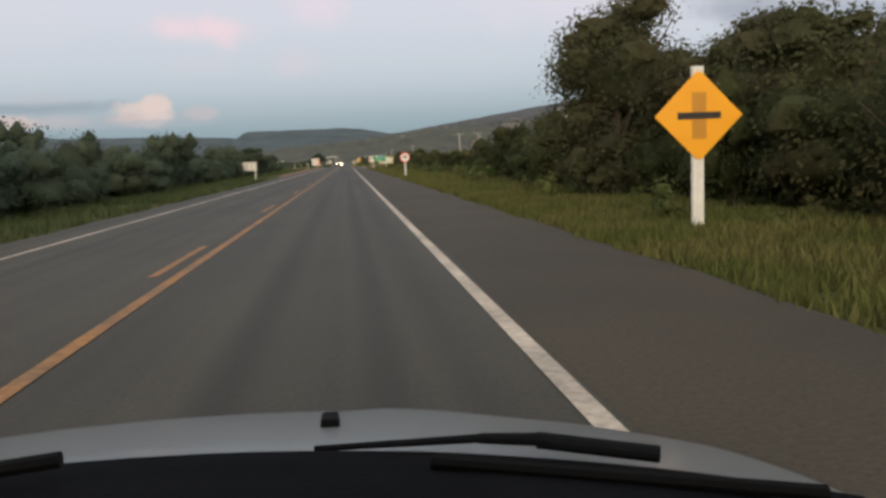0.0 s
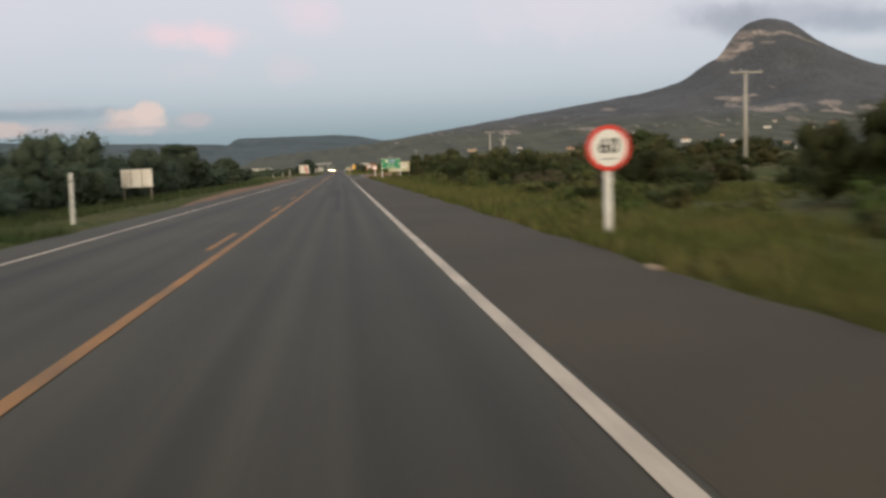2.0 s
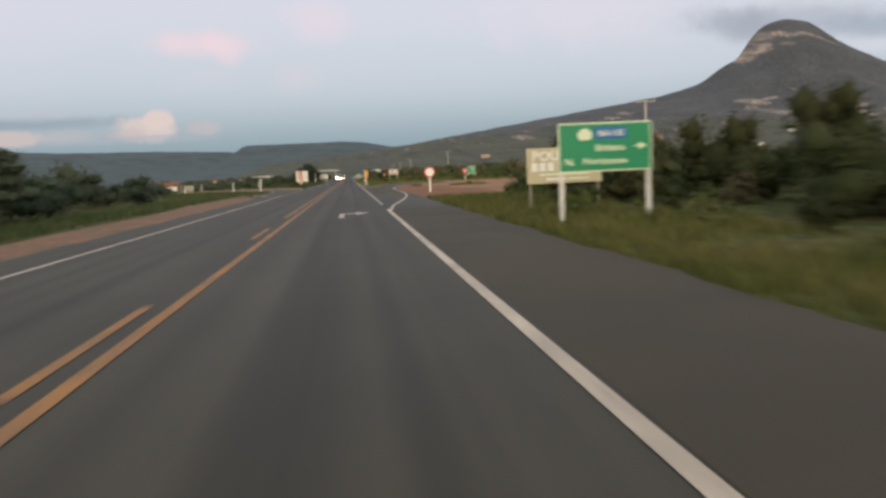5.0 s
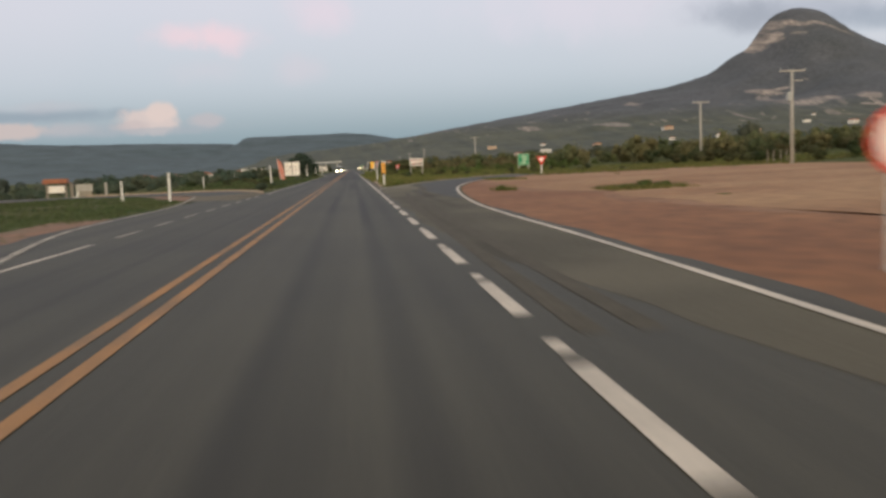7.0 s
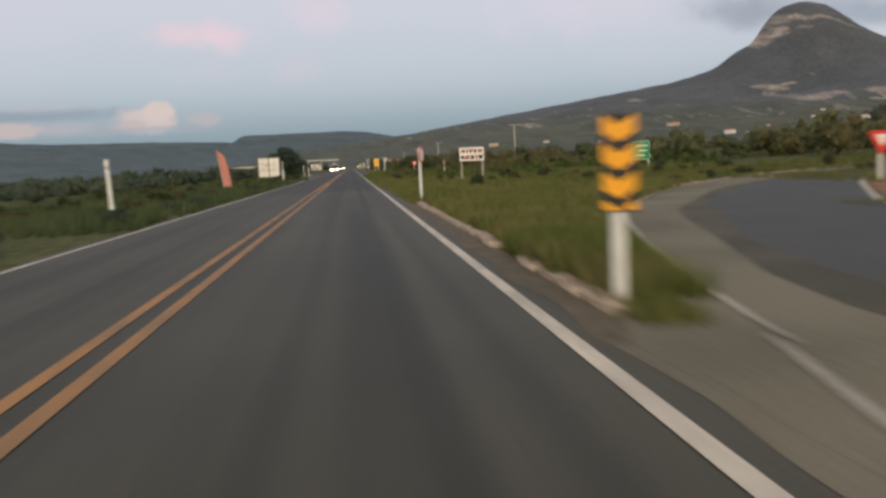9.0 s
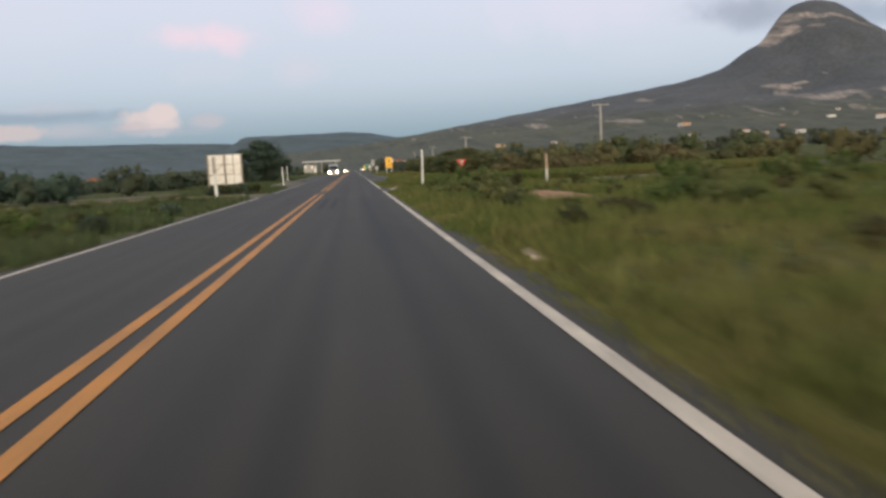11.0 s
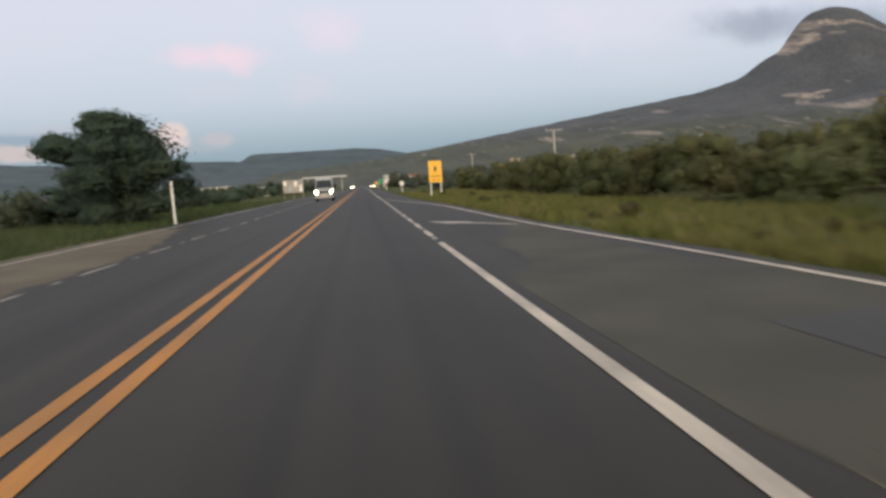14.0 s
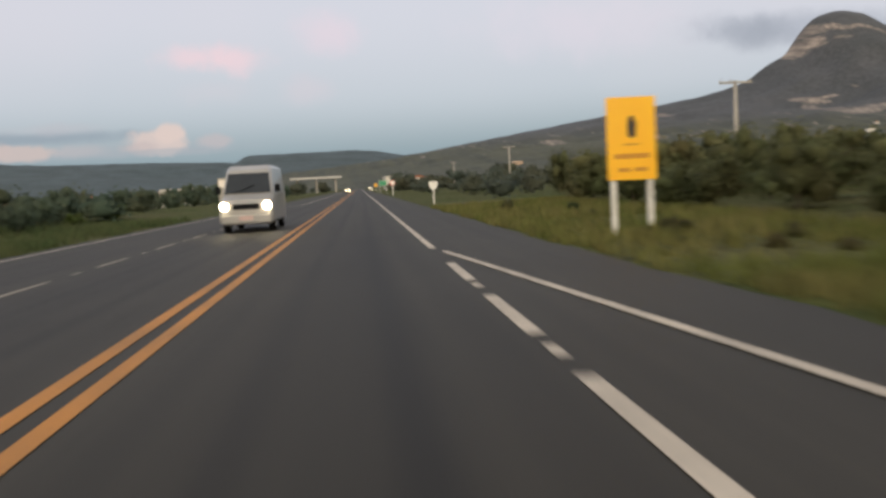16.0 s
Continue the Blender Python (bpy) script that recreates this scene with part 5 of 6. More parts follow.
grass("island_grass", (
    (8000, (4.55, lambda y: float(np.interp(y, [241, 248, 254, 261, 270], [5.1, 6.6, 8.5, 12.6, 19.0]))), 241.6, 272, 0.14, 0.42),
    (900, (4.35, 5.3), 241, 246, 0.2, 0.5),
    (260, (4.35, 4.85), 240.0, 241.6, 0.08, 0.24),
    (11000, (4.5, 12.5), 266, 304, 0.12, 0.42),
    (1900, (4.12, 5.0), 262, 300, 0.08, 0.22),
    (900, (3.84, 4.25), 283, 300, 0.05, 0.15),
    (9000, (8.2, 14.5), 372, 470, 0.14, 0.46),
    (4500, (lambda y: right_edge(y) + 0.25, 8.6), 374, 470, 0.10, 0.34)), "long yellow-green grass on the traffic island and verge")
grass("field_grass", (
    (6500, (4.5, 12.5), 300, 334, 0.14, 0.50),
    (1900, (4.12, 5.0), 300, 333, 0.08, 0.26),
    (1800, (3.84, 4.25), 300, 333.6, 0.05, 0.16),
    (1300, (3.84, 4.25), 341, 366, 0.05, 0.16),
    (1400, (4.12, 4.9), 341, 361, 0.08, 0.24),
    (6000, (4.9, 10.0), 341, 350.5, 0.2, 0.55),
    (12000, (7, 36), 341.5, 347.5, 0.4, 0.85),
    (6500, (10.5, 48), 358, 374, 0.25, 0.6),
    (3000, (4.9, 6.0), 350, 361, 0.2, 0.6),
    (7000, (12, 34), 300, 333, 0.15, 0.45)), "lush green grass and weeds beside the crossing road", "lush_blade")


bush(2, 9.9, 326.4, 0.42, 30, 1.05)


# tufts in the bare earth lot
for x, y, s, tall in ((9.7, 221.9, 0.17, 1.5), (10.0, 221.3, 0.14, 1.2), (13.9, 215.2, 0.26, 1.0), (15.0, 216, 0.32, 1.05), (16.0, 216.4, 0.30, 0.9), (14.6, 207.5, 0.22, 0.5), (24, 246, 0.2, 0.7), (33, 262, 0.3, 0.7)):
    bush(4, x, y, s, 40 * x, tall)
for k, x, y, z in ((0, 13.4, 375.2, 0.8), (3, 15.0, 376.6, 0.75), (1, 14.6, 380, 0.8), (2, 18.2, 374, 0.7), (0, 18.5, 382, 0.8)):
    bush(k, x, y, z, 70 * k + y)

# ---- signs, posts and poles ----
def post(parent, x, z0, z1, w=0.12, d=0.10, y=0.0, mat="post_white", label=""):
    return part("post", slab(x - w / 2, x + w / 2, y - d / 2, y + d / 2, z0, z1, 0.012), mat, parent, label)


def diamond_sign(x, y):
    ob = thing("warning_sign", x, y, 0, 0, "amber diamond side-road warning sign on a pale wooden post", "road sign")
    r = 0.80
    post(ob, 0, -0.25, 2.82, 0.21, 0.09, 0.075, "post_white")
    plate = part("plate", prism([(-r, 1.97), (-0.05, 1.97 + r - 0.05), (0.05, 1.97 + r - 0.05), (r, 1.97), (0.05, 1.97 - r + 0.05), (-0.05, 1.97 - r + 0.05)], 0.0, 0.025, 0.008), "sign_amber", ob, "amber plate")
    part("symbol_bar", slab(-0.13, 0.13, -0.006, 0.0, 1.57, 2.37), "sign_shape", plate, "faded brown upright bar")
    part("symbol_bar", slab(-0.39, 0.39, -0.012, -0.004, 1.915, 2.03), "sign_black", plate, "black crossing bar")
    return ob


def round_sign(x, y, z, r, digits, label, turn=0.0, base=0.0, w=0.14):
    ob = thing("speed_sign" if digits else "round_sign", x, y, base, turn, label, "road sign")
    z -= base
    post(ob, 0, -0.25, z + r * 0.8, w, 0.09, 0.075)
    plate = part("rim", prism(ring_points(r, 40, 0, z), 0.0, 0.025), "sign_red", ob, "red rim")
    part("plate", prism(ring_points(r * 0.80, 40, 0, z), -0.006, 0.0), "sign_white", plate, "white face")
    if digits:
        words(digits, r * 0.95, "sign_black", plate, 0, -0.008, z + r * 0.06)
        part("symbol_bar", slab(-r * 0.4, r * 0.4, -0.010, -0.006, z - r * 0.50, z - r * 0.44), "sign_back", plate)
    return ob


def yield_sign(x, y, top, side, base):
    ob = thing("yield_sign", x, y, base, 0, "red and white triangular give-way sign on a pale post", "road sign", "give-way signs")
    hgt, z = side * 0.87, top - base
    post(ob, 0, -0.25, z - 0.1, 0.11, 0.09, 0.075)
    c = side / 2
    plate = part("rim", prism([(-c, z), (c, z), (c * 0.93, z - 0.1), (0.05, z - hgt), (-0.05, z - hgt), (-c * 0.93, z - 0.1)], 0.0, 0.025), "sign_red", ob, "red rim")
    k, m = 0.52, z - hgt * 0.16
    part("plate", prism([(-c * k, m), (c * k, m), (0, m - hgt * k)], -0.006, 0.0), "sign_white", plate, "white face")
    return ob


def chevron_marker(x, y):
    ob = thing("chevron_marker", x, y, 0.05, 0, "yellow and black chevron marker on a pale post", "road sign")
    post(ob, 0, -0.25, 1.72, 0.11, 0.09, 0.07)
    w, z0, z1 = 0.16, 0.84, 1.74
    plate = part("plate", slab(-w, w, 0.0, 0.022, z0, z1, 0.006), "sign_black", ob, "black plate")
    for k in range(4):
        z = z1 - 0.26 * k
        pts = [(-w + 0.005, z), (0, z - 0.10), (w - 0.005, z), (w - 0.005, z - 0.165), (0, z - 0.26), (-w + 0.005, z - 0.165)]
        if k == 3:
            pts = [(-w + 0.005, z), (0, z - 0.10), (w - 0.005, z), (w - 0.005, z - 0.10), (-w + 0.005, z - 0.10)]
        part("chevron", prism(pts, -0.006, 0.0), "sign_amber", plate, "amber chevron")
    return ob


def direction_sign(x0, x1, y, z0, z1):
    ob = thing("direction_sign", (x0 + x1) / 2, y, 0, 0, "green highway direction sign with white lettering on two posts", "road sign")
    w = (x1 - x0) / 2
    for px in (-w + 0.07, w - 0.07):
        post(ob, px, -0.25, z0 + 0.2, 0.10, 0.08, 0.08)
    plate = part("plate", slab(-w, w, 0.0, 0.03, z0, z1, 0.01), "sign_pale", ob, "pale border")
    part("face", slab(-w + 0.035, w - 0.035, -0.006, 0.0, z0 + 0.035, z1 - 0.035), "sign_green", plate, "green face")
    h = z1 - z0
    blue = part("route_panel", slab(-0.27, 0.55, -0.012, -0.006, z1 - 0.35 * h, z1 - 0.10 * h), "sign_blue", plate, "blue route panel")
    words("BA-152", 0.20, "sign_pale", blue, 0.16, -0.014, z1 - 0.225 * h, squash=1.05)
    part("route_badge", prism([(-0.68, z1 - 0.30 * h), (-0.70, z1 - 0.22 * h), (-0.58, z1 - 0.12 * h), (-0.44, z1 - 0.12 * h), (-0.32, z1 - 0.22 * h), (-0.36, z1 - 0.34 * h), (-0.62, z1 - 0.36 * h)], -0.012, -0.006), "sign_pale", plate, "pale route badge")
    words("Ibitiara", 0.22, "sign_pale", plate, 0.12, -0.009, z1 - 0.52 * h, squash=1.2)
    words("N.", 0.22, "sign_pale", plate, -0.90, -0.009, z0 + 0.21 * h, squash=1.15)
    words("Horizonte", 0.22, "sign_pale", plate, -0.02, -0.009, z0 + 0.21 * h, squash=1.2)
    zc = z1 - 0.50 * h
    part("arrow", prism([(0.74, zc + 0.02), (0.86, zc + 0.02), (0.86, zc + 0.10), (1.03, zc), (0.86, zc - 0.10), (0.86, zc - 0.02), (0.74, zc - 0.02)], -0.010, -0.006), "sign_pale", plate, "pale arrow")
    return ob


def board_sign(name, x0, x1, y, z0, z1, base, mat, label, posts=2, post_mat="wood_post", post_w=0.10, thick=0.04, turn=0.0):
    ob = thing(name, (x0 + x1) / 2, y, base, turn, label, "sign board")
    w = (x1 - x0) / 2
    for k in range(posts):
        px = -w + 0.12 + (2 * w - 0.24) * k / max(posts - 1, 1)
        post(ob, px, -0.25, z1 - base - 0.05, post_w, 0.09, thick + 0.05, post_mat)
    plate = part("plate", slab(-w, w, 0.0, thick, z0 - base, z1 - base, 0.01), mat, ob)
    return ob, plate, w


diamond_sign(8.43, 13.27)
round_sign(7.09, 65.98, 1.62, 0.42, "60", "white speed limit sign with red rim on a pale post")
round_sign(8.15, 189.9, 1.48, 0.40, "", "round white sign with red rim on a pale post", 0, -0.05)
direction_sign(7.17, 9.52, 148.9, 1.27, 2.46)
lodge, plate, w = board_sign("lodge_sign", 8.62, 11.45, 158.8, 0.83, 2.14, 0.0, "board_cream", "faded cream painted lodge sign with white lettering on thin posts", 3, "wood_post", 0.09)
words("POUSADA", 0.50, "sign_white", plate, -0.05, -0.004, 1.83, squash=1.02)
for k in range(8):
    if k != 3:
        part("letter_bar", slab(-1.25 + 0.31 * k, -1.02 + 0.31 * k, -0.006, 0.0, 1.29, 1.60), "sign_white", plate)
part("letter_bar", slab(-0.95, 0.95, -0.006, 0.0, 1.13, 1.20), "sign_pale", plate)
part("letter_bar", slab(-0.70, 0.05, -0.006, 0.0, 0.94, 1.03), "sign_white", plate)
part("letter_bar", slab(0.15, 0.90, -0.006, 0.0, 0.96, 1.02), "sign_pale", plate)
chevron_marker(4.42, 240.9)
yield_sign(21.2, 260.8, 1.79, 0.98, -0.05)
yield_sign(12.46, 364.0, 1.80, 0.92, float(ground_z(12.46, 364)))

far_sign, plate, w = board_sign("direction_sign", 28.5, 30.3, 306.8, 0.75, 2.52, float(ground_z(29.4, 306.8)), "sign_pale", "small green direction sign on two posts in the field", 2, "post_white", 0.10)
b0 = float(ground_z(29.4, 306.8))
part("face", slab(-w + 0.04, w - 0.04, -0.006, 0.0, 0.79 - b0, 2.48 - b0), "sign_green", plate, "green face")
for k, (a, b) in enumerate(((-0.5, 0.4), (-0.2, 0.6), (-0.4, 0.7))):
    part("letter_bar", slab(a, b, -0.010, -0.006, 1.10 + 0.45 * k - b0, 1.24 + 0.45 * k - b0), "sign_pale", plate)

b0 = float(ground_z(11.1, 293.3))
ad_board, plate, w = board_sign("sign_board", 10.2, 12.05, 293.3, 1.45, 2.45, b0, "board_worn", "white roadside board with red and dark lettering bars", 2, "concrete", 0.12)
for k, (x0, x1) in enumerate(((-0.80, -0.52), (-0.44, -0.30), (-0.22, 0.06), (0.14, 0.34), (0.46, 0.78))):
    part("letter_bar", slab(x0, x1, -0.006, 0.0, 2.06 - b0, 2.32 - b0), "faded_red" if k % 2 == 0 else "sign_black", plate)
for k, (x0, x1) in enumerate(((-0.82, -0.60), (-0.52, -0.18), (-0.10, 0.16), (0.26, 0.44), (0.52, 0.82))):
    part("letter_bar", slab(x0, x1, -0.006, 0.0, 1.58 - b0, 1.86 - b0), "sign_black" if k % 2 == 0 else "faded_red", plate)

round_sign(4.75, 264.8, 1.78, 0.32, "", "round red-rimmed sign turned aside on a pale post", 68, -0.03, 0.13)

ped = thing("crossing_sign", 8.68, 438.3, 0, 0, "tall amber pedestrian crossing warning board on two pale posts", "road sign")
for px in (-0.46, 0.46):
    post(ped, px, -0.3, 1.5, 0.12, 0.10, 0.09)
plate = part("plate", prism([(-0.61, 1.27), (0.61, 1.25), (0.61, 3.26), (-0.61, 3.26)], 0.0, 0.03, 0.01), "sign_yellow", ped, "amber board")
part("symbol", prism([(-0.09, 2.30), (0.10, 2.28), (0.13, 2.62), (0.05, 2.80), (-0.05, 2.80), (-0.10, 2.58)], -0.006, 0.0, 0.0), "sign_black", plate, "plain dark symbol")
part("symbol_bar", slab(-0.22, 0.20, -0.006, 0.0, 2.10, 2.14), "sign_shape", plate)
part("symbol_bar", slab(-0.45, 0.45, -0.006, 0.0, 1.78, 1.90), "sign_shape", plate)
part("symbol_bar", slab(-0.35, -0.05, -0.006, 0.0, 1.46, 1.56), "sign_shape", plate)
part("symbol_bar", slab(0.05, 0.38, -0.006, 0.0, 1.46, 1.56), "sign_shape", plate)

# further signs along the highway
shield = thing("route_sign", 7.5, 478, 0, 0, "small white route shield on a pale post", "road sign")
post(shield, 0, -0.3, 1.2, 0.10, 0.08, 0.06)
part("plate", prism([(-0.30, 1.62), (0.30, 1.62), (0.34, 1.40), (0.22, 1.08), (0, 0.95), (-0.22, 1.08), (-0.34, 1.40)], 0.0, 0.025, 0.006), "sign_white", shield, "white shield plate")
round_sign(7.3, 545, 1.9, 0.42, "", "round white sign with red rim on a pale post")
teal, plate, w = board_sign("direction_sign", 6.8, 8.6, 610, 1.6, 2.9, -0.05, "sign_pale", "far green direction sign on two posts", 2, "post_white", 0.10)
part("face", slab(-w + 0.05, w - 0.05, -0.006, 0.0, 1.70, 2.90), "sign_green", plate, "green face")
far_warn = thing("warning_sign", 7.6, 690, 0, 0, "far amber warning sign on a pale post", "road sign")
post(far_warn, 0, -0.3, 2.0, 0.12, 0.1, 0.07)
part("plate", prism([(-0.7, 2.0), (0, 2.7), (0.7, 2.0), (0, 1.3)], 0.0, 0.025, 0.006), "sign_yellow", far_warn, "amber plate")

# panel and boards by the far lane
panel, plate, w = board_sign("notice_panel", -10.7, -8.9, 101, 0.85, 1.92, float(ground_z(-9.8, 101)), "board_worn", "blank whitish metal panel facing the far lane", 2, "wood_post", 0.08)
for px in (-0.32, 0.30):
    part("seam", slab(px - 0.02, px + 0.02, -0.01, 0.0, 0.9 - float(ground_z(-9.8, 101)), 1.88 - float(ground_z(-9.8, 101))), "wood_post", plate)

b0 = float(ground_z(-12.3, 377.7))
billboard = thing("billboard", -12.35, 377.7, b0, 4, "back of a worn pale metal billboard on wooden posts", "billboard")
zb, zt, w = 0.42 - b0, 3.72 - b0, 1.83
panel_rng = random.Random(4)
for i in range(4):
    for j in range(3):
        x0, x1 = -w + i * w / 2, -w + (i + 1) * w / 2
        z0, z1 = zb + j * (zt - zb) / 3, zb + (j + 1) * (zt - zb) / 3
        bm = slab(x0 + 0.008, x1 - 0.008, 0.0, 0.02, z0 + 0.008, z1 - 0.008)
        bmesh.ops.subdivide_edges(bm, edges=[e for e in bm.edges if e.calc_length() > 0.3], cuts=1, use_grid_fill=True)
        bmesh.ops.triangulate(bm, faces=bm.faces[:])
        for v in bm.verts:
            v.co.y += panel_rng.uniform(-0.09, 0.06)
        part("sheet", bm, "board_worn", billboard)
for px in (-w - 0.02, -0.02, w):
    part("post", slab(px - 0.09, px + 0.09, -0.20, -0.06, -0.5, zt + 0.05, 0.02), "wood_post", billboard)
for z in (zb + (zt - zb) / 3, zb + 2 * (zt - zb) / 3):
    part("rail", slab(-w, w, -0.06, -0.02, z - 0.03, z + 0.03), "wood_post", billboard)
part("rail", slab(w / 2 - 0.03, w / 2 + 0.03, -0.055, -0.015, zb, zt), "wood_post", billboard)
part("brace", rod((-w + 0.15, -0.12, zb + 0.9), (-0.1, -0.12, zb + 2.3), 0.035), "wood_post", billboard)

b0 = float(ground_z(-8.5, 491))
far_board, plate, w = board_sign("billboard", -10.6, -7.4, 493, 0.9, 2.95, b0, "concrete", "weathered pale roadside billboard on posts further on", 3, "wood_post", 0.12)
for px in (-0.85, 0.0, 0.8):
    part("seam", slab(px - 0.04, px + 0.04, -0.01, 0.0, 0.95 - b0, 2.9 - b0), "wood_post", plate)
for px, pz, hw, hh, m in ((-1.25, 2.45, 0.28, 0.35, "board_worn"), (-0.4, 1.7, 0.3, 0.5, "sign_back"), (0.4, 2.3, 0.3, 0.4, "board_worn"), (1.2, 1.6, 0.25, 0.55, "board_worn")):
    part("sheet", slab(px - hw, px + hw, -0.014, 0.0, pz - hh - b0, pz + hh - b0), m, plate)

# feather banner
b0 = float(ground_z(-8.4, 300.2))
banner = thing("feather_banner", -8.3, 300.2, b0, 0, "faded red feather banner on a thin pole", "banner")
part("pole", rod((0.02, 0, -0.3), (-0.48, 0, 3.42), 0.025, 0.012), "post_white", banner)
bm = bmesh.new()
bv = []
for k in range(13):
    s = k / 12
    x0 = float(np.interp(s, [0, 0.4, 1], [-0.02, -0.22, -0.46]))
    x1 = float(np.interp(s, [0, 0.5, 0.88, 1], [0.62, 0.46, 0.18, -0.30]))
    bv.append([bm.verts.new((x, 0.05 * math.sin(6 * s + x * 5), 0.35 + 2.95 * s)) for x in np.linspace(x0, x1, 5)])
for a, b in zip(bv, bv[1:]):
    for k in range(4):
        bm.faces.new((a[k], a[k + 1], b[k + 1], b[k]))
r = bmesh.ops.solidify(bm, geom=bm.faces[:], thickness=0.008)
part("cloth", bm, "banner_red", banner, "faded red cloth", True)


# marker posts
def marker_post(x, y, hgt, w, label, lean=0.0, mat="post_white", cap=True):
    z = float(ground_z(x, y))
    ob = thing("marker_post", x, y, z, 0, label, "post", "marker posts")
    ob.matrix_basis = pose(x, y, z, 0, lean, 0)
    part("shaft", slab(-w / 2, w / 2, -w / 2, w / 2, -0.3, hgt - z, 0.015), mat, ob)
    if cap:
        part("band", slab(-w / 2 - 0.004, w / 2 + 0.004, -w / 2 - 0.004, w / 2 + 0.004, hgt - z - 0.32, hgt - z - 0.22), "sign_back", ob, "grey band")
    return ob


marker_post(-6.7, 79.6, 1.67, 0.10, "slim white-painted post beside the far lane", 2)
marker_post(-12.9, 264.4, 1.30, 0.10, "short white-painted post by the side road kerb")
marker_post(-5.75, 260.5, 2.06, 0.12, "tall pale post at the grass edge", -1.5)
marker_post(-19.4, 331.5, 1.5, 0.11, "white-painted post in the field")
marker_post(-4.55, 360.5, 1.84, 0.10, "white-painted post beside the far lane", -1)
marker_post(-8.0, 408.1, 2.25, 0.12, "white-painted post near the broad tree", -1)
marker_post(-9.0, 231.6, 1.7, 0.13, "pale post on the far traffic island", 1)
marker_post(-13.0, 236, 1.3, 0.11, "pale post on the far traffic island")
marker_post(6.52, 340.5, 2.47, 0.12, "tall whitewashed post at the crossing road", 1.5)
big = marker_post(-6.5, 336.2, 1.55, 0.17, "thick whitewashed post with a grey upper end", -1, "post_white", False)
part("upper_post", slab(-0.09, 0.09, -0.09, 0.09, 1.58, 2.62, 0.03), "concrete", big, "weathered grey upper part")
orange_post = marker_post(14.0, 335.7, 0.9, 0.11, "stump of a whitewashed post with a reddish top", 0, "post_white", False)
part("top", slab(-0.06, 0.06, -0.06, 0.06, 0.85, 1.8, 0.01), "wall_tan", orange_post, "reddish weathered top")


def utility_pole(x, y, top, label, arm=1.9):
    z = float(ground_z(x, y))
    ob = thing("utility_pole", x, y, z, 0, label, "utility pole", "utility poles")
    h = top - z
    part("pole", rod((0, 0, -0.6), (0, 0, h), 0.19, 0.12, 12), "concrete", ob, "", True)
    part("crossarm", slab(-arm / 2, arm / 2, -0.16, -0.06, h - 0.22, h - 0.08, 0.01), "concrete", ob)
    for px in (-arm / 2 + 0.1, -arm / 6, arm / 2 - 0.1):
        part("insulator", rod((px, -0.11, h - 0.08), (px, -0.11, h + 0.12), 0.05, 0.03), "sign_back", ob, "", True)
    return ob


utility_pole(33.3, 110, 7.7, "pale concrete utility pole with a crossarm behind bushes", 2.6)
utility_pole(31.8, 207, 7.66, "pale concrete utility pole with a crossarm", 2.0)
utility_pole(51.3, 289.8, 8.6, "pale concrete utility pole at the field edge", 2.4)
lv = utility_pole(44.7, 255, 9.0, "pale concrete utility pole carrying a transformer box", 2.6)
part("transformer", slab(-0.55, -0.18, -0.25, 0.25, 6.0, 6.9, 0.04), "sign_back", lv, "grey transformer box")
part("crossarm", slab(-0.2, 1.0, -0.16, -0.06, 7.9, 8.0), "concrete", lv)
utility_pole(34.4, 388.2, 8.2, "pale concrete utility pole in the field", 2.2)
utility_pole(28.7, 473.4, 7.5, "pale concrete utility pole above bushes", 2.4)
utility_pole(30, 565, 7.6, "far pale concrete utility pole", 2.2)
utility_pole(31, 660, 7.8, "far pale concrete utility pole", 2.2)

# fence posts at the back of the lot
for x, lean in ((46.0, 3), (46.9, -2), (47.8, 1), (48.7, -4), (49.6, 2)):
    z = float(ground_z(x, 262))
    stake = thing("fence_post", x, 262 + 0.3 * (x - 46), z, 0, "thin pale wooden fence post at the lot's edge", "post", "fence posts")
    part("shaft", rod((0, 0, -0.3), (0.02 * lean, 0, 1.4), 0.06, 0.045), "wood_post", stake)

# stand and board by the far side road
b0 = float(ground_z(-27, 262))
kiosk = thing("roadside_stand", -26.3, 262, b0, 6, "small roadside stand with an orange-red roof and pale front", "stand")
for px in (-0.85, 0.85):
    part("post", slab(px - 0.08, px + 0.08, -0.08, 0.08, -0.3, 1.55 - b0, 0.01), "wood_post", kiosk)
part("front", slab(-0.72, 0.72, -0.02, 0.04, 0.40 - b0, 1.10 - b0, 0.01), "board_worn", kiosk, "pale board")
part("roof", prism([(-1.15, 1.30 - b0), (1.15, 1.30 - b0), (1.0, 1.75 - b0), (-1.0, 1.75 - b0)], -0.5, 0.6, 0.02), "roof_tile", kiosk, "orange-red roof")
b0 = float(ground_z(-23.6, 262))
dark_board, plate, w = board_sign("sign_board", -24.5, -22.95, 262, 0.45, 1.12, b0, "concrete", "small grey-white board on thick white posts over a dark opening", 1, "post_white", 0.26)
part("lower_panel", slab(-w + 0.2, w - 0.1, 0.0, 0.03, -0.05, 0.44 - b0), "wood_post", dark_board, "dark lower panel")
marker_post(-21.7, 262, 1.2, 0.2, "thick pale gate post by the side road", 0, "concrete", False)
marker_post(-25.0, 262.4, 1.3, 0.26, "thick pale gate post by the side road", 0, "wood_post", False)
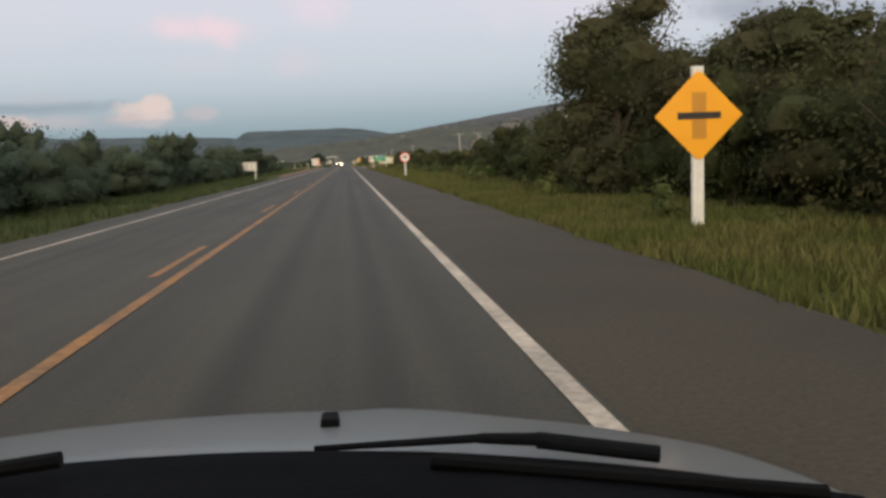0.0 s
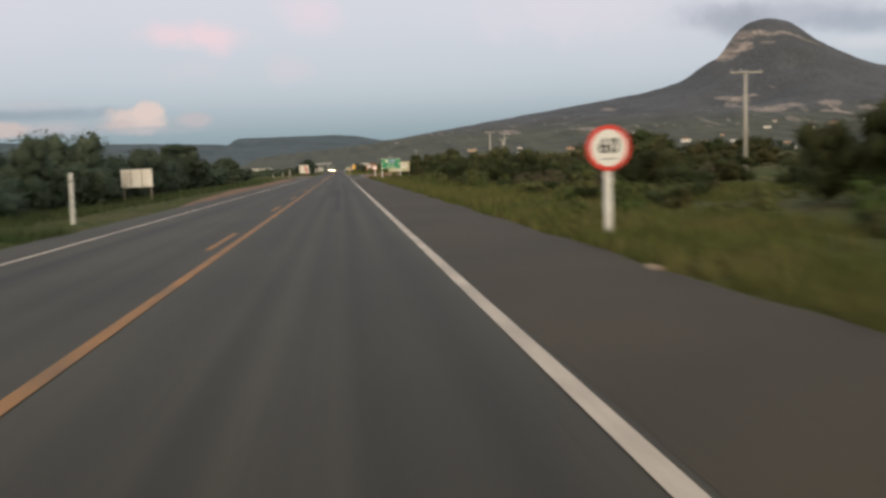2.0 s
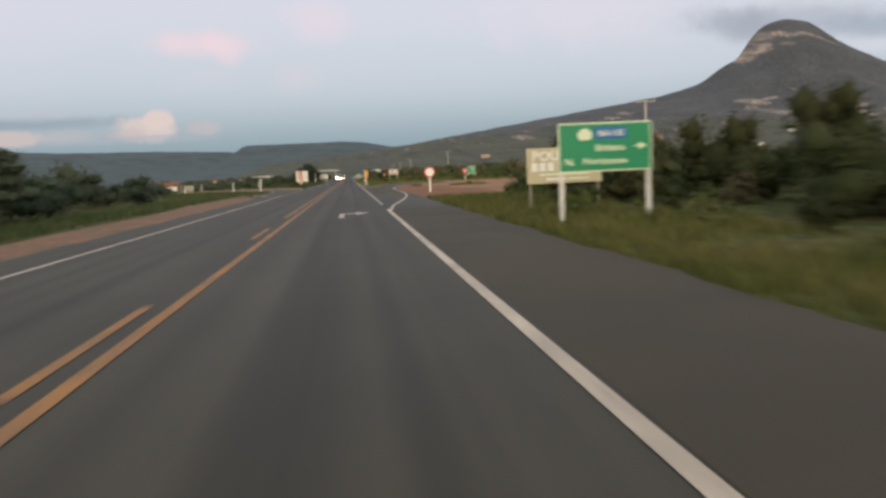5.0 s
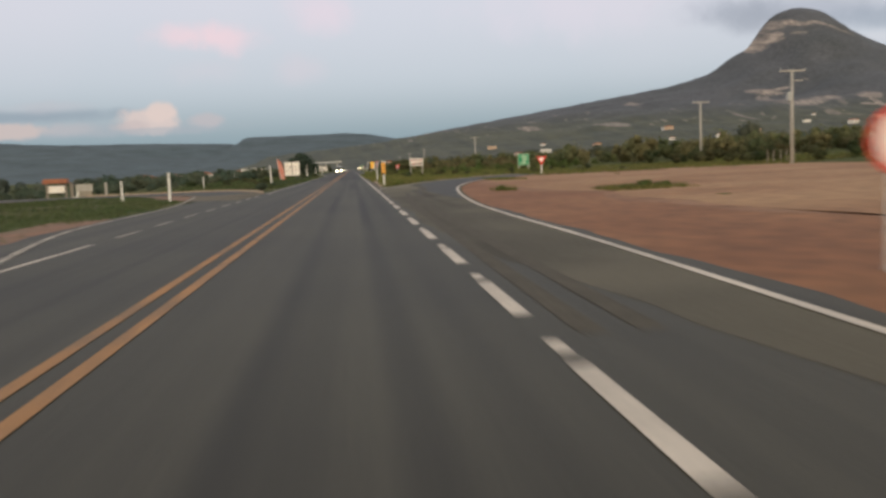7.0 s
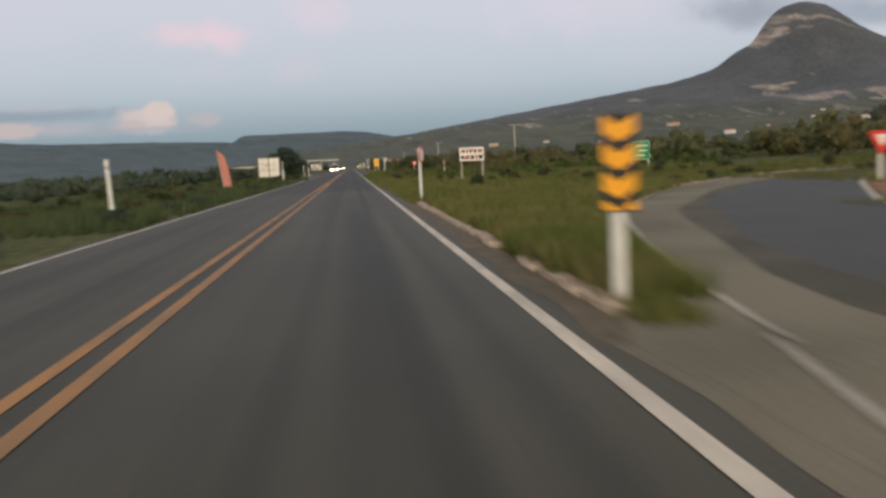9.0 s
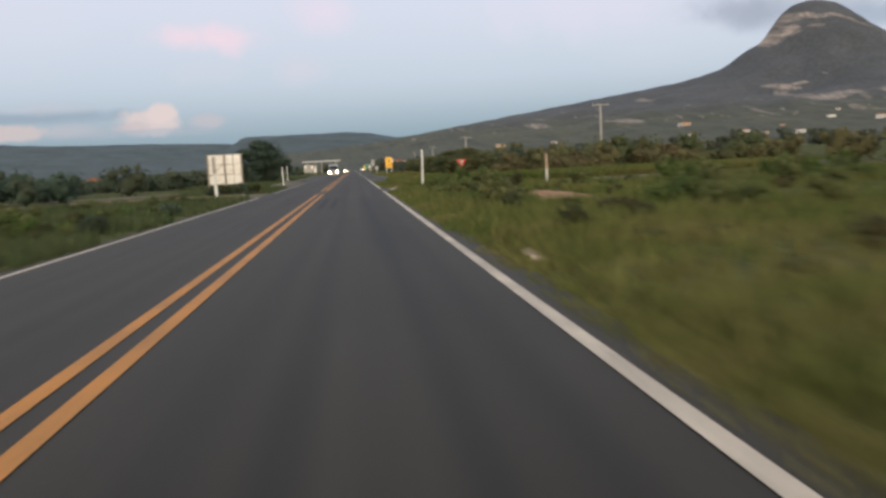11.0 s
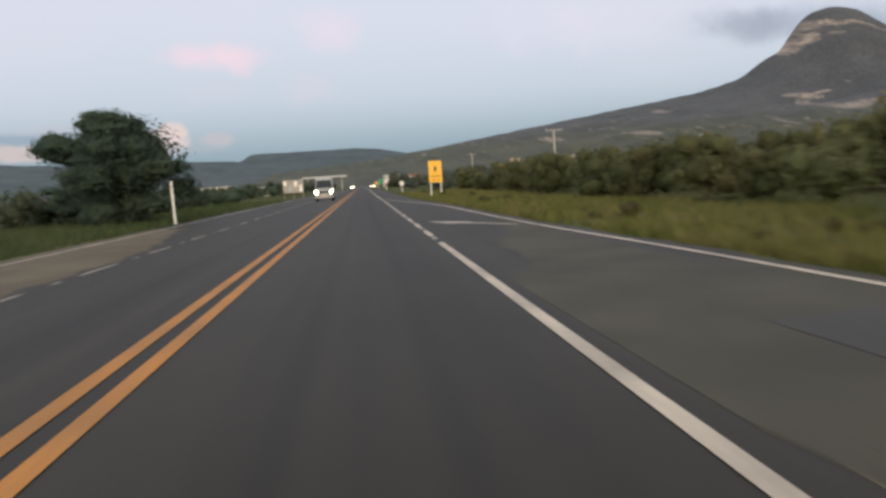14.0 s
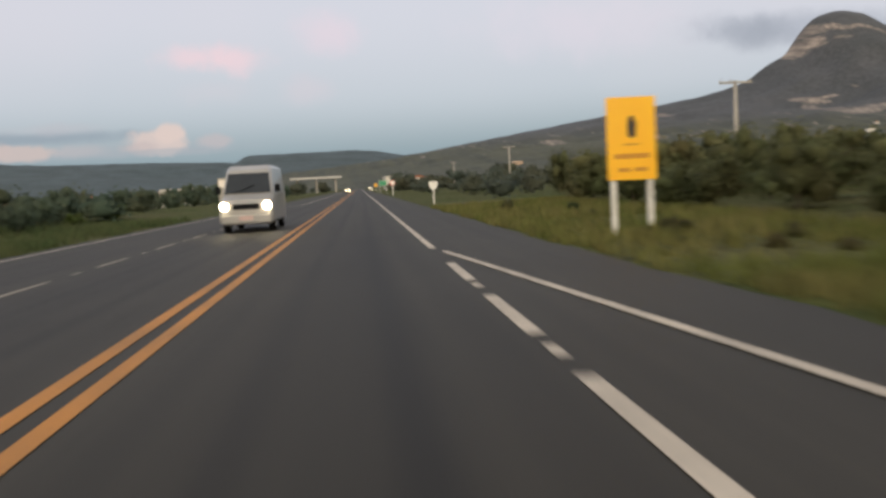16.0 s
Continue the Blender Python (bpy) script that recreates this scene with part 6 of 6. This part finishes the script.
for x0, x1 in ((-24.9, -24.5), (-22.9, -21.8)):
    rail = thing("low_rail", x0, 262, float(ground_z(x0, 262)), 0, "low whitewashed rail between gate posts", "rail", "low rails")
    part("bar", slab(0, x1 - x0, -0.05, 0.05, 0.18, 0.30, 0.01), "post_white", rail)
    part("foot", slab(0.1, 0.2, -0.04, 0.04, -0.2, 0.18, 0.01), "post_white", rail)

# white arrow painted in the turning lanes
def painted_arrow(x, y, s, turn, label, sx=1.0):
    pts = [(-0.10, -1.3), (0.10, -1.3), (0.10, 0.1), (0.55, 0.1), (0.55, -0.35), (1.1, 0.25), (0.55, 0.85), (0.55, 0.4), (-0.10, 0.4)]
    c, n = math.cos(radians(turn)), math.sin(radians(turn))
    ob = new("lane_arrow", mesh_of("lane_arrow", [(x + s * sx * (p * c - q * n), y + s * (p * n + q * c), 0.011) for p, q in pts], [(0, 1, 2, 8), (2, 3, 7, 8), (4, 5, 6), (3, 4, 6, 7)], "white_line"))
    return tagged(ob, label, "road marking", kind="structure")


painted_arrow(1.75, 160.0, 1.9, 0, "worn white turn arrow painted in the lane", 0.5)


def slant_arrow(tail, tip, half, head, wide, label):
    """A long arrow painted from tail to tip."""
    t = Vector((tip[0] - tail[0], tip[1] - tail[1], 0))
    d = t.normalized()
    n = Vector((d.y, -d.x, 0))
    p, q = Vector((*tail, 0.012)), Vector((*tip, 0.012))
    neck = q - d * head
    ob = new("lane_arrow", mesh_of("lane_arrow", [p - n * half * 0.5, p + n * half * 0.5, neck + n * half, neck + n * wide, q, neck - n * wide, neck - n * half], [(0, 1, 2, 6), (6, 2, 3, 4), (6, 4, 5)], "white_line"))
    return tagged(ob, label, "road marking", kind="structure")


slant_arrow((6.35, 388.2), (4.05, 393.1), 0.16, 2.4, 0.42, "worn white merge arrow painted across the lane")

# pale lumps by the kerbs and litter on the verge
def rubble(x, y, s, seed, label):
    rng = random.Random(seed)
    bm = bmesh.new()
    bmesh.ops.create_icosphere(bm, subdivisions=2, radius=1)
    for v in bm.verts:
        v.co *= 1 + rng.uniform(-0.18, 0.18)
        v.co = Vector((v.co.x * s, v.co.y * s * 0.7, v.co.z * s * 0.45))
    ob = part("stone", bm, "kerb_white", None)
    ob.matrix_basis = pose(x, y, float(ground_z(x, y)) + 0.2 * s, 0, 0, rng.uniform(0, 180))
    return tagged(ob, label, "stone")


rubble(6.15, 61.6, 0.15, 1, "pale stone lying at the asphalt edge")
rubble(9.5, 107.1, 0.28, 2, "pale boulder in verge grass")
rubble(10.0, 119, 0.22, 3, "pale stone in verge grass")
rubble(4.6, 316, 0.2, 4, "whitewashed kerb fragment in grass")
rubble(5.2, 321, 0.22, 5, "whitewashed kerb fragment in grass")
rubble(5.6, 324, 0.18, 6, "whitewashed kerb fragment in grass")


# ---- far buildings ----
def house(x, y, w, d, h, z, label, roof="roof_tile", wall="wall_white", turn=0.0, pitch=0.28):
    ob = thing("house", x, y, z, turn, label, "house", "far houses")
    part("wall", slab(-w / 2, w / 2, -d / 2, d / 2, -1.5, h), wall, ob)
    part("roof", prism([(-w / 2 - 0.4, h), (w / 2 + 0.4, h), (0, h + w * pitch * 0.5)] if pitch else [(-w / 2, h), (w / 2, h), (w / 2, h + 0.3), (-w / 2, h + 0.3)], -d / 2 - 0.4, d / 2 + 0.4), roof, ob)
    for px in (-w * 0.27, w * 0.27):
        part("window", slab(px - 0.6, px + 0.6, -d / 2 - 0.03, -d / 2 + 0.1, h * 0.35, h * 0.75), "window_dark", ob)
    part("door", slab(-0.5, 0.5, -d / 2 - 0.03, -d / 2 + 0.1, -0.2, h * 0.68), "wood_post", ob)
    return ob


hrng = random.Random(21)
for k, (x, y, w, h) in enumerate(((-62, 720, 16, 5), (-74, 730, 9, 4), (-90, 700, 11, 4), (-48, 760, 10, 3.6), (-108, 690, 8, 3.4), (-128, 705, 12, 3.6), (22, 830, 14, 5), (34, 850, 10, 4))):
    house(x, y, w, 7, h, float(ground_z(x, y)) + 1.2, "far white-walled house among trees", "wall_white" if k % 3 == 0 else "roof_tile", "wall_white", hrng.uniform(-15, 15), 0.0 if k % 3 == 0 else 0.28)
station = thing("station_canopy", -18, 800, 0, 0, "far grey flat canopy of a filling station on pillars", "canopy")
for px in (-9, 0, 9):
    part("pillar", slab(px - 0.4, px + 0.4, -0.4, 0.4, -1, 6.4), "concrete", station)
part("roof", slab(-12, 12, -5, 5, 6.6, 7.5, 0.1), "sign_back", station, "pale grey flat roof")
for k in range(34):
    x = hrng.uniform(260, 1750)
    y = hrng.uniform(1650, 2300)
    z = float(mountain_z(np.array(x), np.array(y)))
    s = hrng.uniform(0.8, 2.0)
    house(x, y, 13 * s, 9 * s, 4.0 * s, z, "far pale house on the mountain's lower slope", "roof_tile" if k % 2 else "wall_white", "wall_white" if k % 3 else "wall_tan", hrng.uniform(-30, 30), 0.25 if k % 2 else 0.0)

# ---- vehicles ----
def wheel(parent, x, y, r, w):
    t = part("wheel", rod((x - w / 2, y, r), (x + w / 2, y, r), r, r, 24), "rubber", parent, "black tyre", True)
    part("rim", rod((x - w / 2 - 0.01, y, r), (x + w / 2 + 0.01, y, r), r * 0.6, r * 0.6, 16), "sign_back", t, "grey metal rim")
    return t


def lofted(sections, cap=True):
    """A skin through cross-sections that have the same number of points."""
    bm = bmesh.new()
    rows = [[bm.verts.new(p) for p in s] for s in sections]
    n = len(rows[0])
    for a, b in zip(rows, rows[1:]):
        for k in range(n):
            bm.faces.new((a[k], a[(k + 1) % n], b[(k + 1) % n], b[k]))
    if cap:
        bm.faces.new(rows[0])
        bm.faces.new(list(reversed(rows[-1])))
    return bm


def section(y, hw, z0, z1, inset):
    """A rounded box section across the vehicle at y."""
    r = 0.12
    return [(-hw, y, z0 + r), (-hw, y, (z0 + z1) / 2), (-hw + inset, y, z1 - r), (-hw + inset + r, y, z1), (hw - inset - r, y, z1), (hw - inset, y, z1 - r), (hw, y, (z0 + z1) / 2), (hw, y, z0 + r), (hw - r, y, z0), (-hw + r, y, z0)]


van = thing("van", -2.15, 449.5, 0, 0, "white van facing the camera with both headlights lit", "van")
part("body", lofted([section(0.0, 0.92, 0.32, 1.05, 0.03), section(0.12, 0.99, 0.30, 1.22, 0.04), section(0.75, 1.0, 0.30, 1.42, 0.05), section(1.5, 1.0, 0.30, 2.35, 0.14), section(1.9, 1.0, 0.30, 2.52, 0.14), section(5.0, 1.0, 0.30, 2.52, 0.12), section(5.2, 0.97, 0.32, 2.40, 0.14)]), "car_white", van, "white body", False)
part("windscreen", lofted([[(-0.86, 0.74, 1.46), (0.86, 0.74, 1.46), (0.86, 0.80, 1.44), (-0.86, 0.80, 1.44)], [(-0.76, 1.38, 2.22), (0.76, 1.38, 2.22), (0.76, 1.46, 2.20), (-0.76, 1.46, 2.20)]]), "glass_dark", van, "dark windscreen")
part("grille", slab(-0.48, 0.48, -0.03, 0.05, 0.86, 1.06, 0.02), "black_plastic", van, "dark grille")
part("bumper", slab(-0.93, 0.93, -0.08, 0.10, 0.34, 0.66, 0.05), "car_white", van)
part("number_plate", slab(-0.26, 0.26, -0.10, -0.07, 0.45, 0.62), "plate", van, "reddish number plate without characters")
for px in (-0.78, 0.78):
    part("headlight", prism(ring_points(0.14, 20, px, 0.98), -0.05, 0.06), "head_lamp", van, "lit headlight")
    part("mirror", slab(px * 1.42 - 0.09, px * 1.42 + 0.09, 0.85, 1.0, 1.45, 1.75, 0.03), "black_plastic", van, "black wing mirror")
    for wy in (0.95, 4.2):
        wheel(van, px * 1.08, wy, 0.34, 0.22)
part("wiper", rod((-0.5, 0.70, 1.48), (0.25, 0.95, 1.76), 0.015), "black_plastic", van)

# traffic far ahead
for x, y, r in ((-2.1, 700, 0.16), (7.0, 760, 0.12)):
    ob = thing("far_car", x, y, 0, 0, "far car with lit headlights on the highway", "car", "far cars")
    part("body", lofted([section(0, 0.8, 0.3, 0.9, 0.03), section(1.1, 0.85, 0.3, 1.0, 0.05), section(1.9, 0.85, 0.3, 1.5, 0.15), section(3.4, 0.85, 0.3, 1.5, 0.15), section(4.2, 0.82, 0.3, 0.95, 0.06)]), "car_white", ob)
    for px in (-0.62, 0.62):
        part("headlight", prism(ring_points(r, 12, px, 0.72), -0.05, 0.05), "far_lamp", ob, "lit headlight")
        for wy in (0.8, 3.3):
            wheel(ob, px * 1.2, wy, 0.3, 0.2)
        part("window", slab(px - 0.3, px + 0.3, 1.5, 1.6, 1.05, 1.4), "glass_dark", ob)

# ---- the car that carries the camera, where it stands at the start ----
XC = 2.03
car = thing("car", XC, 0, 0, 0, "silver car bonnet with black wipers and dark dashboard", "car")
car.matrix_basis = pose(XC, 0, 0, 0, 0.9, 0)


def hood_z(u, v):
    """Height of the bonnet at u across and v ahead of the eye."""
    z = 1.060 - 0.12 * (v - 1.0) - 0.17 * (v - 1.0) * abs(v - 1.0)
    z -= 0.060 * (abs(u) / 0.87) ** 2.4 + 0.4 * max(abs(u) - 0.90, 0)
    crease = smooth_step(u, 0.24, 0.34) - smooth_step(u, 0.34, 0.62)
    return z + 0.006 * float(crease)


bm = bmesh.new()
us, vs_ = np.linspace(-0.96, 0.96, 77), np.linspace(1.0, 2.25, 36)
rows_ = [[bm.verts.new((u, v - 0.17 * u * u, hood_z(u, v))) for u in us] for v in vs_]
for a, b in zip(rows_, rows_[1:]):
    for k in range(len(us) - 1):
        bm.faces.new((a[k], a[k + 1], b[k + 1], b[k]))
bmesh.ops.solidify(bm, geom=bm.faces[:], thickness=0.02)
hood = part("bonnet", bm, "car_silver", car, "silver-grey bonnet", True)
part("washer_nozzle", prism([(-0.016, 0.0), (-0.015, 0.014), (-0.011, 0.018), (0.010, 0.018), (0.013, 0.012), (0.014, 0.0)], -0.02, 0.02, 0.003), "black_plastic", hood, "black washer nozzle").location = (0.235, 1.21, hood_z(0.235, 1.21) - 0.003)
part("front", lofted([section(2.05, 0.80, 0.30, 0.72, 0.05), section(2.25, 0.70, 0.34, 0.66, 0.05)]), "car_silver", car)
for s in (-1, 1):
    part("wing", lofted([[(s * 0.80, 0.5, 0.25), (s * 0.86, 0.5, 0.25), (s * 0.86, 0.5, 0.80), (s * 0.80, 0.5, 0.84)], [(s * 0.80, 2.1, 0.35), (s * 0.84, 2.1, 0.35), (s * 0.84, 2.1, 0.62), (s * 0.80, 2.1, 0.66)]]), "car_silver", car)
    wheel(car, s * 0.76, 1.45, 0.31, 0.2)
    wheel(car, s * 0.76, -1.15, 0.31, 0.2)
part("roof", slab(-0.70, 0.70, -2.05, 0.14, 1.53, 1.58, 0.02), "car_silver", car, "silver roof")
part("tail", lofted([section(-2.0, 0.80, 0.35, 1.45, 0.12), section(-2.2, 0.74, 0.40, 1.10, 0.05)]), "car_silver", car)
for s in (-1, 1):
    part("door", slab(s * 0.86 - 0.04, s * 0.86 + 0.04, -1.95, 0.62, 0.32, 0.98, 0.02), "car_silver", car)
    part("pillar", rod((s * 0.93, 0.70, 1.02), (s * 0.70, 0.10, 1.54), 0.035, 0.03), "black_plastic", car, "black windscreen pillar")
    part("pillar", rod((s * 0.86, -0.9, 0.95), (s * 0.70, -0.95, 1.54), 0.05, 0.045), "black_plastic", car, "black door pillar")
for px in (-0.40, 0.40):
    part("seat", slab(px - 0.24, px + 0.24, -0.95, -0.78, 0.45, 1.28, 0.05), "black_plastic", car, "dark seat back")
part("floor_pan", slab(-0.78, 0.78, -1.9, 1.2, 0.28, 0.36, 0.02), "black_plastic", car)
# black cowl under the glass and the dashboard top
bm = bmesh.new()
crow = [[bm.verts.new((u, v - 0.17 * u * u, z - 0.012 - 0.045 * (abs(u) / 0.75) ** 2)) for u in np.linspace(-0.88, 0.88, 25)] for v, z in ((1.02, 1.03), (1.004, 1.078), (0.985, 1.086), (0.92, 1.092), (0.84, 1.105), (0.70, 1.125), (0.50, 1.14), (0.35, 1.145))]
for a, b in zip(crow, crow[1:]):
    for k in range(24):
        bm.faces.new((a[k], a[k + 1], b[k + 1], b[k]))
bmesh.ops.solidify(bm, geom=bm.faces[:], thickness=0.02)
part("dashboard", bm, "black_plastic", car, "black cowl and dashboard top", True)


def wiper(pts, blade):
    w0 = part("wiper_arm", rod(pts[0], pts[1], 0.004, 0.006), "black_plastic", car, "thin black wiper arm")
    part("wiper_joint", rod(pts[1], pts[2], 0.007, 0.009), "black_plastic", w0)
    part("wiper_blade", rod(blade[0], blade[1], 0.009, 0.010, 8), "rubber", w0, "black wiper blade")


wiper(((0.22, 1.0, 1.064), (0.43, 0.965, 1.076), (0.51, 0.945, 1.076)), ((0.36, 0.89, 1.080), (0.80, 0.80, 1.045)))
part("wiper_arm", rod((0.50, 0.945, 1.076), (0.645, 0.905, 1.062), 0.011, 0.011), "black_plastic", car, "flat black wiper arm end")
wiper(((-0.52, 0.98, 1.044), (-0.35, 0.95, 1.068), (-0.28, 0.94, 1.07)), ((-0.40, 0.88, 1.082), (-0.055, 0.90, 1.108)))
